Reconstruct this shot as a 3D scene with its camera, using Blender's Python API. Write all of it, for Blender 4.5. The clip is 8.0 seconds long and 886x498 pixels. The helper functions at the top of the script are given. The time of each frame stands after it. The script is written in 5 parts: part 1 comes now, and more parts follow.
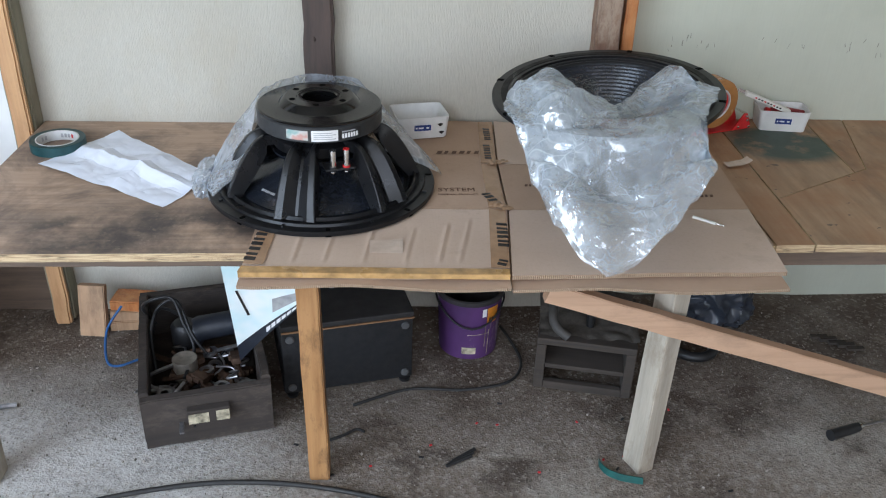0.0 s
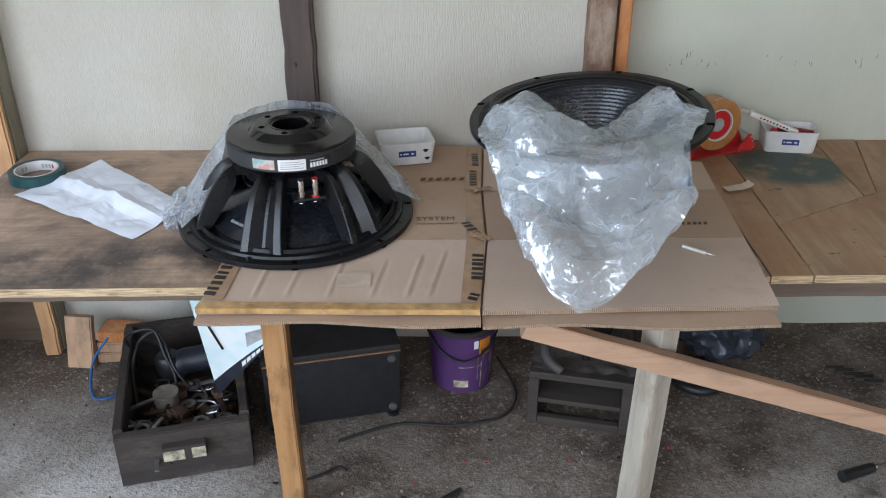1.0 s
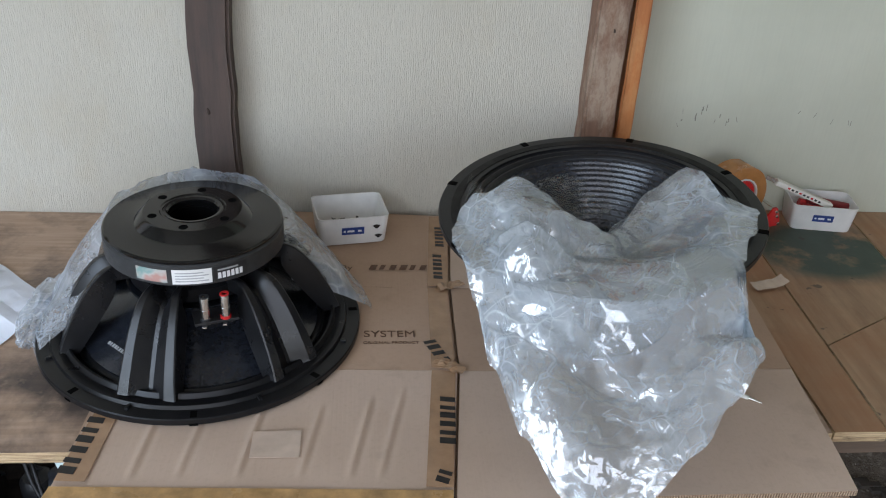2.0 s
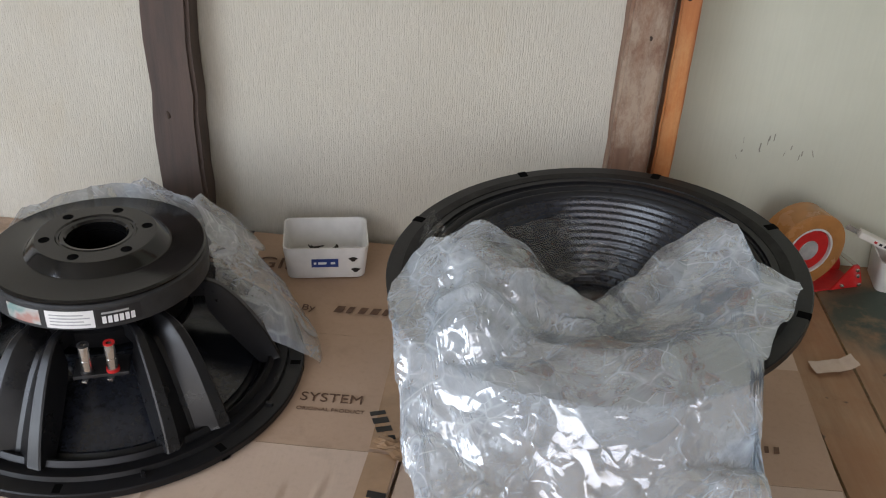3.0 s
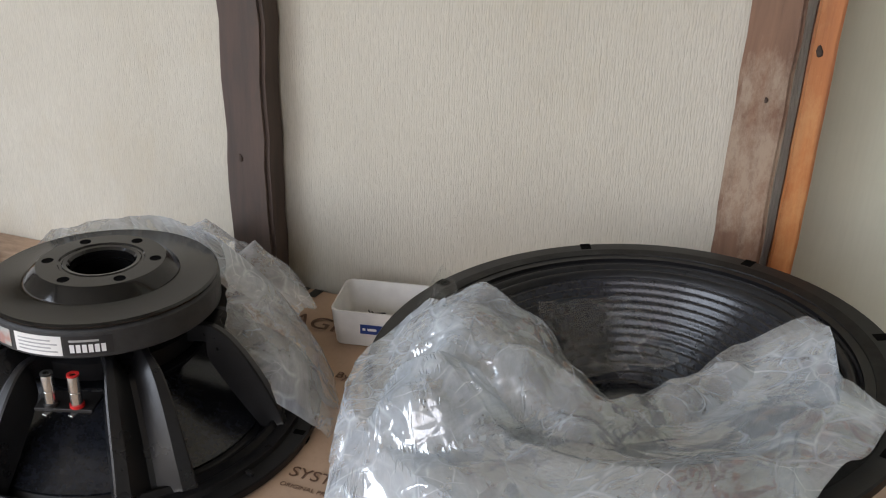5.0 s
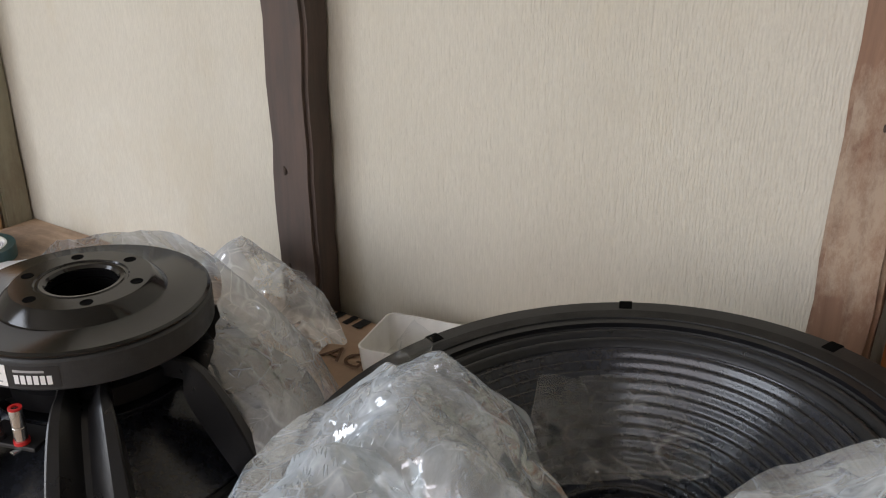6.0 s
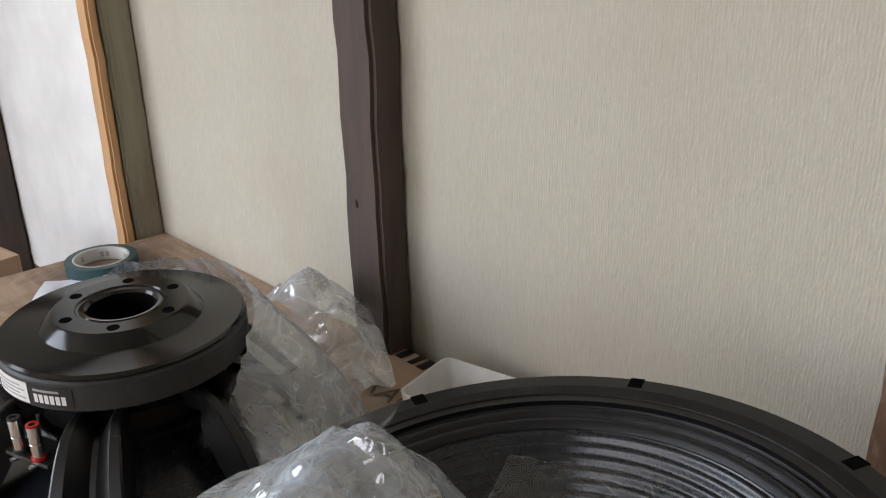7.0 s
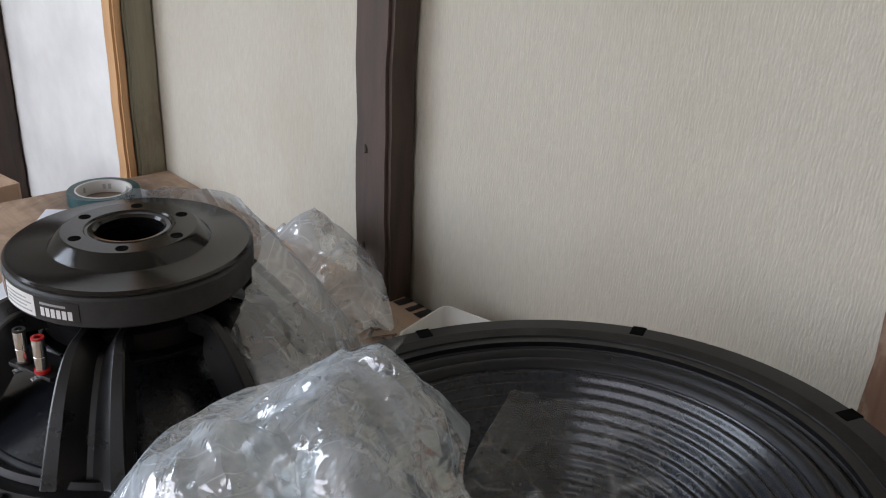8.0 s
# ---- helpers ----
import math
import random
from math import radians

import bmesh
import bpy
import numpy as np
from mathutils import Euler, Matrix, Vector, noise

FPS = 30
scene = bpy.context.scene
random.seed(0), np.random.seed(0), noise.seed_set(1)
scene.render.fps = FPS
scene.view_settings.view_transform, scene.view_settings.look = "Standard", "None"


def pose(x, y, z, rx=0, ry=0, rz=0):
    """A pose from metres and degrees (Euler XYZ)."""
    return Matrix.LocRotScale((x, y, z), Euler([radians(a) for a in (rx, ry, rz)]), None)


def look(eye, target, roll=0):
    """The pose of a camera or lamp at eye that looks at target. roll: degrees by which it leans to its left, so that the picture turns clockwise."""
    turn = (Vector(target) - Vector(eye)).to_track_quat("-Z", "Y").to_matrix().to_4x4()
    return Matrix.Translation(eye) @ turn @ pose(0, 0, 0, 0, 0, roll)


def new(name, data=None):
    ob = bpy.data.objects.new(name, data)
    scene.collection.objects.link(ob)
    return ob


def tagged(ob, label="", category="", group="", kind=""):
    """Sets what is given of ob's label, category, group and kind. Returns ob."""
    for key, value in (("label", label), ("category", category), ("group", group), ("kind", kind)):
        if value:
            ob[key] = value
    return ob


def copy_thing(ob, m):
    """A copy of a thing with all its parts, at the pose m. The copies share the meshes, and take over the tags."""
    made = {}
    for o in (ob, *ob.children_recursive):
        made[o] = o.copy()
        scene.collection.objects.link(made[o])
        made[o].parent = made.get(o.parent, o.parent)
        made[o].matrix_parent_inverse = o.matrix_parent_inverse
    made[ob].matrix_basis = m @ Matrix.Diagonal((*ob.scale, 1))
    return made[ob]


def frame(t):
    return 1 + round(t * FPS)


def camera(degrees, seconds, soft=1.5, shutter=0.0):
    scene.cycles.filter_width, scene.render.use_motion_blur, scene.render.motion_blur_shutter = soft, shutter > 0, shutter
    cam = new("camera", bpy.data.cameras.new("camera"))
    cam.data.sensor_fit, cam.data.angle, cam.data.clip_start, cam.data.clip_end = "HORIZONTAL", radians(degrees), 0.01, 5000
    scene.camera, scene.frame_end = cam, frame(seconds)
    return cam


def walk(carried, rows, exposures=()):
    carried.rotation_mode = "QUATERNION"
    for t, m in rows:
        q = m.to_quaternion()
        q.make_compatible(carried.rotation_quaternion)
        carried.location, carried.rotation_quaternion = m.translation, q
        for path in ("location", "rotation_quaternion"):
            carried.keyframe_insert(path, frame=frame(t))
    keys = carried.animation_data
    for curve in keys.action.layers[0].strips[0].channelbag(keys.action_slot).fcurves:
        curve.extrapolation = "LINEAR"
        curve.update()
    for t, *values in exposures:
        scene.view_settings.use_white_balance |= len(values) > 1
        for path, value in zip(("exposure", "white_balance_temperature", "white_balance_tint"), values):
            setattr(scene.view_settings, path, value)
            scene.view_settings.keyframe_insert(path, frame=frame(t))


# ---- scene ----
cam = camera(53.3, 8.0, soft=1.1)
PATH = [
    (0, (-0.228, 0.399, 1.444), (-0.09, 2.131, 0.453), 2.2),
    (0.5, (-0.171, 0.401, 1.439), (-0.041, 2.157, 0.491), 1.7),
    (1, (-0.085, 0.476, 1.431), (-0.046, 2.232, 0.475), 0.3),
    (1.5, (-0.125, 0.728, 1.43), (-0.063, 2.476, 0.46), 2.5),
    (2, (-0.104, 0.994, 1.415), (0.071, 2.721, 0.422), 3.6),
    (2.2, (-0.028, 1.076, 1.39), (0.107, 2.789, 0.366), 1.4),
    (3.3, (0.115, 1.288, 1.341), (-0.025, 3.03, 0.37), 4.9),
    (3.5, (0.101, 1.299, 1.324), (0.048, 3.095, 0.445), 8.9),
    (4, (0.033, 1.313, 1.215), (0.259, 3.119, 0.386), 5.2),
    (4.5, (0.108, 1.349, 1.242), (-0.063, 3.17, 0.433), 1.4),
    (4.7, (0.21, 1.368, 1.247), (-0.164, 3.157, 0.436), 1.7),
    (5.8, (0.385, 1.646, 1.196), (-0.51, 3.245, 0.396), 0.4),
    (6, (0.41, 1.672, 1.203), (-0.567, 3.221, 0.398), 0.2),
    (6.5, (0.5, 1.792, 1.226), (-0.775, 3.12, 0.446), -1.0),
    (7, (0.511, 1.831, 1.208), (-0.826, 3.111, 0.45), -1.5),
    (7.5, (0.507, 1.818, 1.208), (-0.823, 3.099, 0.44), -1.2),
    (8, (0.512, 1.803, 1.186), (-0.789, 3.082, 0.367), 2.7),
]
walk(cam, [(t, look(eye, target, roll)) for t, eye, target, roll in PATH],
     [(0, 0.80, 6000, 13), (1, 0.74, 6050, 14), (2, 0.58, 6100, 14), (3.5, 0.64, 6800, 19), (4.5, 0.67, 6700, 18), (6, 0.70, 7000, 19), (7, 0.61, 6850, 18), (8, 0.53, 6550, 18)])

# ---------- light ----------
world = bpy.data.worlds.new("sky")
scene.world = world
world.use_nodes = True
wn = world.node_tree
sky = wn.nodes.new("ShaderNodeTexSky")
sky.sky_type = "NISHITA"
sky.sun_disc = False
sky.sun_elevation = radians(48)
sky.sun_rotation = radians(200)
wn.nodes["Background"].inputs["Strength"].default_value = 0.12
wn.links.new(sky.outputs["Color"], wn.nodes["Background"].inputs["Color"])

sun = new("sun", bpy.data.lights.new("sun", "SUN"))
sun.data.energy, sun.data.angle, sun.data.color = 2.5, radians(0.6), (1.0, 0.95, 0.87)
sun.matrix_world = look((1.5, -4.0, 6.0), (0.5, 0.6, 0.0))


def opening_light(name, eye, target, w, h, watts, colour):
    lamp = new(name, bpy.data.lights.new(name, "AREA"))
    lamp.data.shape, lamp.data.size, lamp.data.size_y = "RECTANGLE", w, h
    lamp.data.energy, lamp.data.color = watts, colour
    lamp.matrix_world = look(eye, target)
    return lamp


opening_light("doorway_skylight", (-2.32, -0.15, 1.45), (0.2, 1.2, 0.55), 2.1, 2.5, 58, (0.78, 0.91, 1.0))
opening_light("gate_skylight", (-0.3, -1.87, 1.75), (-0.1, 2.0, 0.5), 3.4, 2.3, 34, (0.98, 0.98, 0.96))

# ---------- helpers ----------


def rnd(a, b):
    return random.uniform(a, b)


def thing(name, loc=(0, 0, 0), label="", category="", group="", kind="", rz=0):
    ob = new(name)
    ob.empty_display_size = 0.05
    ob.matrix_world = pose(*loc, 0, 0, rz)
    return tagged(ob, label, category, group, kind)


def mesh_ob(name, bm, material, smooth=0):
    me = bpy.data.meshes.new(name)
    bmesh.ops.recalc_face_normals(bm, faces=bm.faces)
    bm.to_mesh(me)
    bm.free()
    if material:
        me.materials.append(material)
    if smooth:
        me.polygons.foreach_set("use_smooth", [True] * len(me.polygons))
        me.set_sharp_from_angle(angle=radians(smooth))
    return new(name, me)


def part(name, bm, material, parent, label="", smooth=0):
    ob = mesh_ob(name, bm, material, smooth)
    ob.parent = parent
    return tagged(ob, label)


def whole(name, bm, material, label, category, group="", kind="", smooth=0):
    return tagged(mesh_ob(name, bm, material, smooth), label, category, group, kind)


def box(bm, lo, hi, bevel=0.0):
    c = [(a + b) / 2 for a, b in zip(lo, hi)]
    s = [max(abs(b - a), 1e-5) for a, b in zip(lo, hi)]
    made = bmesh.ops.create_cube(bm, size=1, matrix=Matrix.LocRotScale(c, None, s))
    if bevel:
        es = list({e for v in made["verts"] for e in v.link_edges})
        bmesh.ops.bevel(bm, geom=es, offset=bevel, segments=2, affect="EDGES", profile=0.6)
    return bm


def boxed(lo, hi, bevel=0.0):
    return box(bmesh.new(), lo, hi, bevel)


def turned(bm, m):
    bmesh.ops.transform(bm, matrix=m, verts=bm.verts)
    return bm


def prism(bm, pts, z0, z1):
    a = [bm.verts.new((x, y, z0)) for x, y in pts]
    b = [bm.verts.new((x, y, z1)) for x, y in pts]
    n = len(pts)
    bm.faces.new(a[::-1])
    bm.faces.new(b)
    for i in range(n):
        bm.faces.new((a[i], a[(i + 1) % n], b[(i + 1) % n], b[i]))
    return bm


def lathe(bm, prof, seg=64, a0=0.0, a1=360.0, closed=False, centre=(0, 0, 0)):
    full = abs(a1 - a0) >= 359.9
    n = seg if full else seg + 1
    rings = []
    for i in range(n):
        a = radians(a0 + (a1 - a0) * i / seg)
        rings.append([bm.verts.new((centre[0] + r * math.cos(a), centre[1] + r * math.sin(a), centre[2] + z)) for r, z in prof])
    m = len(prof)
    for i in range(seg):
        p, q = rings[i], rings[(i + 1) % n]
        for j in range(m if closed else m - 1):
            k = (j + 1) % m
            bm.faces.new((p[j], q[j], q[k], p[k]))
    if closed and not full:
        bm.faces.new(rings[0])
        bm.faces.new(rings[-1][::-1])
    return bm


def tube(bm, pts, r, seg=8, r_end=None, cap=True):
    pts = [Vector(p) for p in pts]
    n = len(pts)
    up = Vector((0.13, 0.31, 0.94)).normalized()
    rings = []
    for i, p in enumerate(pts):
        d = (pts[min(i + 1, n - 1)] - pts[max(i - 1, 0)]).normalized()
        s = d.cross(up)
        s = s.normalized() if s.length > 1e-4 else d.orthogonal().normalized()
        u = s.cross(d)
        rr = r if r_end is None else r + (r_end - r) * i / (n - 1)
        rings.append([bm.verts.new(p + rr * (math.cos(2 * math.pi * k / seg) * s + math.sin(2 * math.pi * k / seg) * u)) for k in range(seg)])
    for a, b in zip(rings, rings[1:]):
        for k in range(seg):
            bm.faces.new((a[k], a[(k + 1) % seg], b[(k + 1) % seg], b[k]))
    if cap:
        bm.faces.new(rings[0][::-1])
        bm.faces.new(rings[-1])
    return bm


def spline(pts, n=12):
    """Smooth points through a few given ones."""
    pts = [Vector(p) for p in pts]
    out = []
    for i in range(len(pts) - 1):
        p0, p1, p2, p3 = pts[max(i - 1, 0)], pts[i], pts[i + 1], pts[min(i + 2, len(pts) - 1)]
        for k in range(n):
            t = k / n
            out.append(0.5 * (2 * p1 + (p2 - p0) * t + (2 * p0 - 5 * p1 + 4 * p2 - p3) * t * t + (3 * p1 - p0 - 3 * p2 + p3) * t ** 3))
    return out + [pts[-1]]


def timber(lo, hi, amp=0.002, cuts=40, seed=0.0, chamfer=0.003):
    """A sawn length of wood with slightly uneven faces and worn arrises."""
    bm = boxed(lo, hi)
    size = [b - a for a, b in zip(lo, hi)]
    ax = size.index(max(size))
    long_edges = [e for e in bm.edges if abs((e.verts[0].co - e.verts[1].co)[ax]) > 1e-4]
    bmesh.ops.bevel(bm, geom=long_edges, offset=chamfer, segments=2, affect="EDGES")
    long_edges = [e for e in bm.edges if abs((e.verts[0].co - e.verts[1].co)[ax]) > size[ax] * 0.9]
    bmesh.ops.subdivide_edges(bm, edges=long_edges, cuts=cuts)
    c = Vector([(a + b) / 2 for a, b in zip(lo, hi)])
    for v in bm.verts:
        q = v.co.copy()
        q[ax] *= 7
        q = q * 1.0 + Vector((seed, seed * 1.7, seed * 0.6))
        d = noise.noise_vector(q * 2.2) * amp + noise.noise_vector(q * 9) * amp * 0.4
        d[ax] = 0
        v.co += d
    return bm


def words(text, size, m, material, name, parent=None, thick=0.0002):
    cu = bpy.data.curves.new("text", "FONT")
    cu.body, cu.size, cu.align_x, cu.align_y, cu.extrude = text, size, "CENTER", "CENTER", thick
    tmp = new("text", cu)
    bpy.context.view_layer.update()
    me = bpy.data.meshes.new_from_object(tmp.evaluated_get(bpy.context.evaluated_depsgraph_get()))
    bpy.data.objects.remove(tmp)
    me.materials.clear()
    me.materials.append(material)
    ob = new(name, me)
    ob.parent = parent
    ob.matrix_local = m
    return ob


def bars(w, h, n, slant, name, m, material, parent, thick=0.0004):
    """A row of plain slanted shapes in place of a trade name."""
    cell = w / n
    for i in range(n):
        x, s = -w / 2 + i * cell, h * slant * 0.6
        ww = cell * (0.66, 0.46, 0.58)[i % 3]
        pts = [(0, -0.5), (1, -0.5), (1, 0.5), (0, 0.5)]
        bm = prism(bmesh.new(), [(x + px * ww + s * (py + 0.5), py * h) for px, py in pts], 0, thick)
        ob = part(name, bm, material, parent)
        ob.matrix_local = m


# ---------- materials ----------


class Mat:
    def __init__(self, name, rough=0.6, metal=0.0, spec=0.5):
        self.m = bpy.data.materials.new(name)
        self.m.use_nodes = True
        self.t = self.m.node_tree
        self.p = self.t.nodes["Principled BSDF"]
        self.p.inputs["Roughness"].default_value = rough
        self.p.inputs["Metallic"].default_value = metal
        self.p.inputs["Specular IOR Level"].default_value = spec
        self.co = self.t.nodes.new("ShaderNodeTexCoord").outputs["Object"]
        self.height = None
        self.col = None

    def n(self, kind, **vals):
        nd = self.t.nodes.new(kind)
        for k, v in vals.items():
            nd.inputs[k].default_value = v
        return nd

    def link(self, a, b):
        self.t.links.new(a, b)

    def mapped(self, stretch=(1, 1, 1), shift=(0, 0, 0), rot=(0, 0, 0)):
        mp = self.n("ShaderNodeMapping", Scale=stretch, Location=shift, Rotation=rot)
        self.link(self.co, mp.inputs["Vector"])
        return mp.outputs["Vector"]

    def noise(self, scale=6, stretch=(1, 1, 1), detail=6, rough=0.6, shift=(0, 0, 0), dist=0.0):
        nd = self.n("ShaderNodeTexNoise", Scale=scale, Detail=detail, Roughness=rough, Distortion=dist)
        self.link(self.mapped(stretch, shift), nd.inputs["Vector"])
        return nd.outputs["Fac"]

    def ramp(self, fac, stops):
        r = self.t.nodes.new("ShaderNodeValToRGB")
        e = r.color_ramp.elements
        while len(e) < len(stops):
            e.new(0.5)
        for el, (pos, c) in zip(e, stops):
            el.position = pos
            el.color = (*c, 1) if len(c) == 3 else c
        self.link(fac, r.inputs["Fac"])
        return r.outputs["Color"]

    def grey(self, fac, lo, hi, a=0.0, b=1.0):
        mr = self.n("ShaderNodeMapRange")
        for k, v in zip(("From Min", "From Max", "To Min", "To Max"), (lo, hi, a, b)):
            mr.inputs[k].default_value = v
        self.link(fac, mr.inputs["Value"])
        return mr.outputs["Result"]

    def mix(self, fac, a, b, mode="MIX"):
        mx = self.t.nodes.new("ShaderNodeMix")
        mx.data_type, mx.blend_type = "RGBA", mode
        for sock, v in ((mx.inputs[0], fac), (mx.inputs[6], a), (mx.inputs[7], b)):
            if isinstance(v, (int, float)):
                sock.default_value = v
            elif isinstance(v, tuple):
                sock.default_value = (*v, 1)
            else:
                self.link(v, sock)
        return mx.outputs[2]

    def math(self, op, a, b=0.5):
        md = self.t.nodes.new("ShaderNodeMath")
        md.operation = op
        for sock, v in zip(md.inputs, (a, b)):
            if isinstance(v, (int, float)):
                sock.default_value = v
            else:
                self.link(v, sock)
        return md.outputs[0]

    def blob(self, centre, radius):
        """1 inside an ellipsoid, falling to 0 at its edge: the shape of a stain."""
        g = self.t.nodes.new("ShaderNodeTexGradient")
        g.gradient_type = "SPHERICAL"
        mp = self.n("ShaderNodeMapping", Scale=tuple(1 / r for r in radius), Location=tuple(-c / r for c, r in zip(centre, radius)))
        self.link(self.co, mp.inputs["Vector"])
        self.link(mp.outputs["Vector"], g.inputs["Vector"])
        return g.outputs["Fac"]

    def colour(self, c):
        if isinstance(c, tuple):
            self.p.inputs["Base Color"].default_value = (*c, 1)
        else:
            self.link(c, self.p.inputs["Base Color"])
        return self

    def roughness(self, fac, a, b):
        self.link(self.grey(fac, 0.3, 0.7, a, b), self.p.inputs["Roughness"])
        return self

    def bump(self, fac, strength=0.3, dist=0.002):
        b = self.n("ShaderNodeBump", Strength=strength, Distance=dist)
        self.link(fac, b.inputs["Height"])
        if self.height:
            self.link(self.height, b.inputs["Normal"])
        self.height = b.outputs["Normal"]
        self.link(self.height, self.p.inputs["Normal"])
        return self


def plain(name, c, rough=0.5, metal=0.0, var=0.25, scale=40, bump=0.08, spec=0.5):
    k = Mat(name, rough, metal, spec)
    f = k.noise(scale, detail=4)
    lo, hi = tuple(x * (1 - var) for x in c), tuple(min(1, x * (1 + var)) for x in c)
    k.colour(k.ramp(f, [(0.3, lo), (0.7, hi)]))
    k.roughness(k.noise(scale * 0.4), rough * 0.8, min(1, rough * 1.2))
    if bump:
        k.bump(k.noise(scale * 8, detail=3), bump, 0.001)
    return k.m


def wood(name, dark, light, axis=2, rough=0.65, grime=(0.05, 0.045, 0.04), grime_amount=0.35, fine=1.0):
    k = Mat(name, rough)
    st = [14.0, 14.0, 14.0]
    st[axis] = 0.9
    f = k.noise(3.0 * fine, tuple(st), detail=9, rough=0.65, dist=0.4)
    col = k.ramp(f, [(0.28, tuple(x * 0.85 for x in dark)), (0.5, tuple((a + b) / 2 for a, b in zip(dark, light))), (0.74, light)])
    g = k.grey(k.noise(9, tuple(1 if i != axis else 0.45 for i in range(3)), detail=9, rough=0.75), 0.5, 0.62, 0, grime_amount)
    col = k.mix(g, col, grime)
    k.colour(col).roughness(f, rough * 0.85, min(1, rough * 1.25))
    k.bump(f, 0.5, 0.0015).bump(k.noise(90, tuple(s / 3 for s in st), detail=4), 0.3, 0.0008)
    return k.m


def ribbed_wall(name, base, tint):
    k = Mat(name, 0.75, 0, 0.35)
    wv = k.t.nodes.new("ShaderNodeTexWave")
    wv.wave_type, wv.bands_direction = "BANDS", "X"
    for key, v in (("Scale", 84.0), ("Distortion", 6.5), ("Detail", 3.0), ("Detail Scale", 0.8), ("Detail Roughness", 0.6)):
        wv.inputs[key].default_value = v
    k.link(k.mapped((1, 1, 0.55)), wv.inputs["Vector"])
    fibre = k.noise(9, (30, 1, 6.5), detail=6, rough=0.75)
    big = k.noise(2.2, (1, 1, 0.7), detail=7)
    col = k.ramp(big, [(0.35, base), (0.65, tint)])
    col = k.mix(k.grey(fibre, 0.35, 0.7, 0.0, 0.34), col, tuple(x * 0.66 for x in base))
    col = k.mix(k.grey(wv.outputs["Fac"], 0, 1, 0.08, 0.0), col, tuple(x * 0.55 for x in base))
    col = k.mix(k.grey(k.noise(5.5, (1, 1, 0.5), detail=9, rough=0.7, shift=(3, 1, 7)), 0.52, 0.72, 0, 0.42), col, (0.46, 0.39, 0.27))
    k.colour(col)
    k.bump(wv.outputs["Fac"], 0.16, 0.0016).bump(fibre, 0.50, 0.0014).bump(k.noise(11, (30, 1, 7), detail=4, rough=0.7, shift=(2, 0, 4)), 0.6, 0.0018).bump(k.noise(150, (1.6, 1, 0.35), detail=4), 0.35, 0.0012)
    return k.m


M_WALL = ribbed_wall("painted_fibre_panel", (0.515, 0.478, 0.398), (0.585, 0.553, 0.475))
k = Mat("painted_board_green_grey", 0.7, 0, 0.35)
f = k.noise(2.5, detail=8)
c = k.ramp(f, [(0.35, (0.47, 0.48, 0.385)), (0.65, (0.55, 0.555, 0.455))])
c = k.mix(k.grey(k.noise(9, (1, 1, 0.6), detail=9, rough=0.75, shift=(1, 4, 2)), 0.6, 0.76, 0, 0.3), c, (0.38, 0.36, 0.28))
fib = k.noise(8, (30, 1, 1.5), detail=5)
c = k.mix(k.grey(fib, 0.4, 0.7, 0, 0.16), c, (0.42, 0.42, 0.34))
k.colour(c).bump(fib, 0.25, 0.0012)
M_WALL_R = k.m
# whiter than M_WALL: brightness from the near doorway is put into the colour
M_WALL_LIT = plain("doorway_lit_panel", (0.80, 0.80, 0.79), 0.75, var=0.10, scale=5, bump=0.2)
M_PLASTER = plain("dusty_plaster", (0.55, 0.53, 0.48), 0.85, var=0.15, scale=4, bump=0.2)
M_CEIL = plain("ceiling_boards", (0.42, 0.38, 0.32), 0.85, var=0.2, scale=5, bump=0.2)

k = Mat("rough_concrete_floor", 0.9, 0, 0.25)
g1 = k.noise(1.6, detail=9, rough=0.65)
g2 = k.noise(55, detail=6, rough=0.75)
g3 = k.noise(210, detail=3, rough=0.7)
c = k.ramp(g1, [(0.32, (0.115, 0.084, 0.060)), (0.5, (0.24, 0.195, 0.155)), (0.66, (0.39, 0.35, 0.30))])
c = k.mix(k.grey(g2, 0.45, 0.68, 0, 0.45), c, (0.56, 0.51, 0.45))
c = k.mix(k.grey(g3, 0.56, 0.66, 0, 0.45), c, (0.07, 0.055, 0.042))
c = k.mix(k.grey(k.noise(4.5, detail=8, shift=(5, 2, 0)), 0.52, 0.64, 0, 0.8), c, (0.075, 0.055, 0.042))
# a paler grey patch at the left, broken up by the grain
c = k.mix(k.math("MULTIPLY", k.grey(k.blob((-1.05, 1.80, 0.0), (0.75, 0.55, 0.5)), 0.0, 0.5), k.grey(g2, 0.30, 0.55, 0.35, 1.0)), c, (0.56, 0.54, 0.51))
# the floor turns dark brown under the bench, up to the wall
under_bench = k.math("MULTIPLY", k.grey(k.blob((0.0, 2.62, 0.0), (2.3, 0.66, 0.6)), 0.0, 0.45), k.grey(k.noise(6, detail=8, shift=(8, 3, 1)), 0.3, 0.6, 0.45, 1.0))
c = k.mix(k.grey(under_bench, 0, 1, 0, 0.85), c, (0.088, 0.060, 0.042))
vo = k.n("ShaderNodeTexVoronoi", Scale=150.0)
k.link(k.co, vo.inputs["Vector"])
vc = k.n("ShaderNodeSeparateColor")
k.link(vo.outputs["Color"], vc.inputs[0])
c = k.mix(k.grey(vc.outputs[0], 0.80, 0.97, 0, 0.38), c, (0.50, 0.45, 0.38))
c = k.mix(k.grey(vc.outputs[1], 0.78, 0.98, 0, 0.32), c, (0.06, 0.048, 0.038))
k.colour(c).bump(g2, 0.55, 0.007).bump(vo.outputs["Distance"], 0.3, 0.004).bump(g3, 0.6, 0.003).bump(g1, 0.4, 0.02)
M_FLOOR = k.m

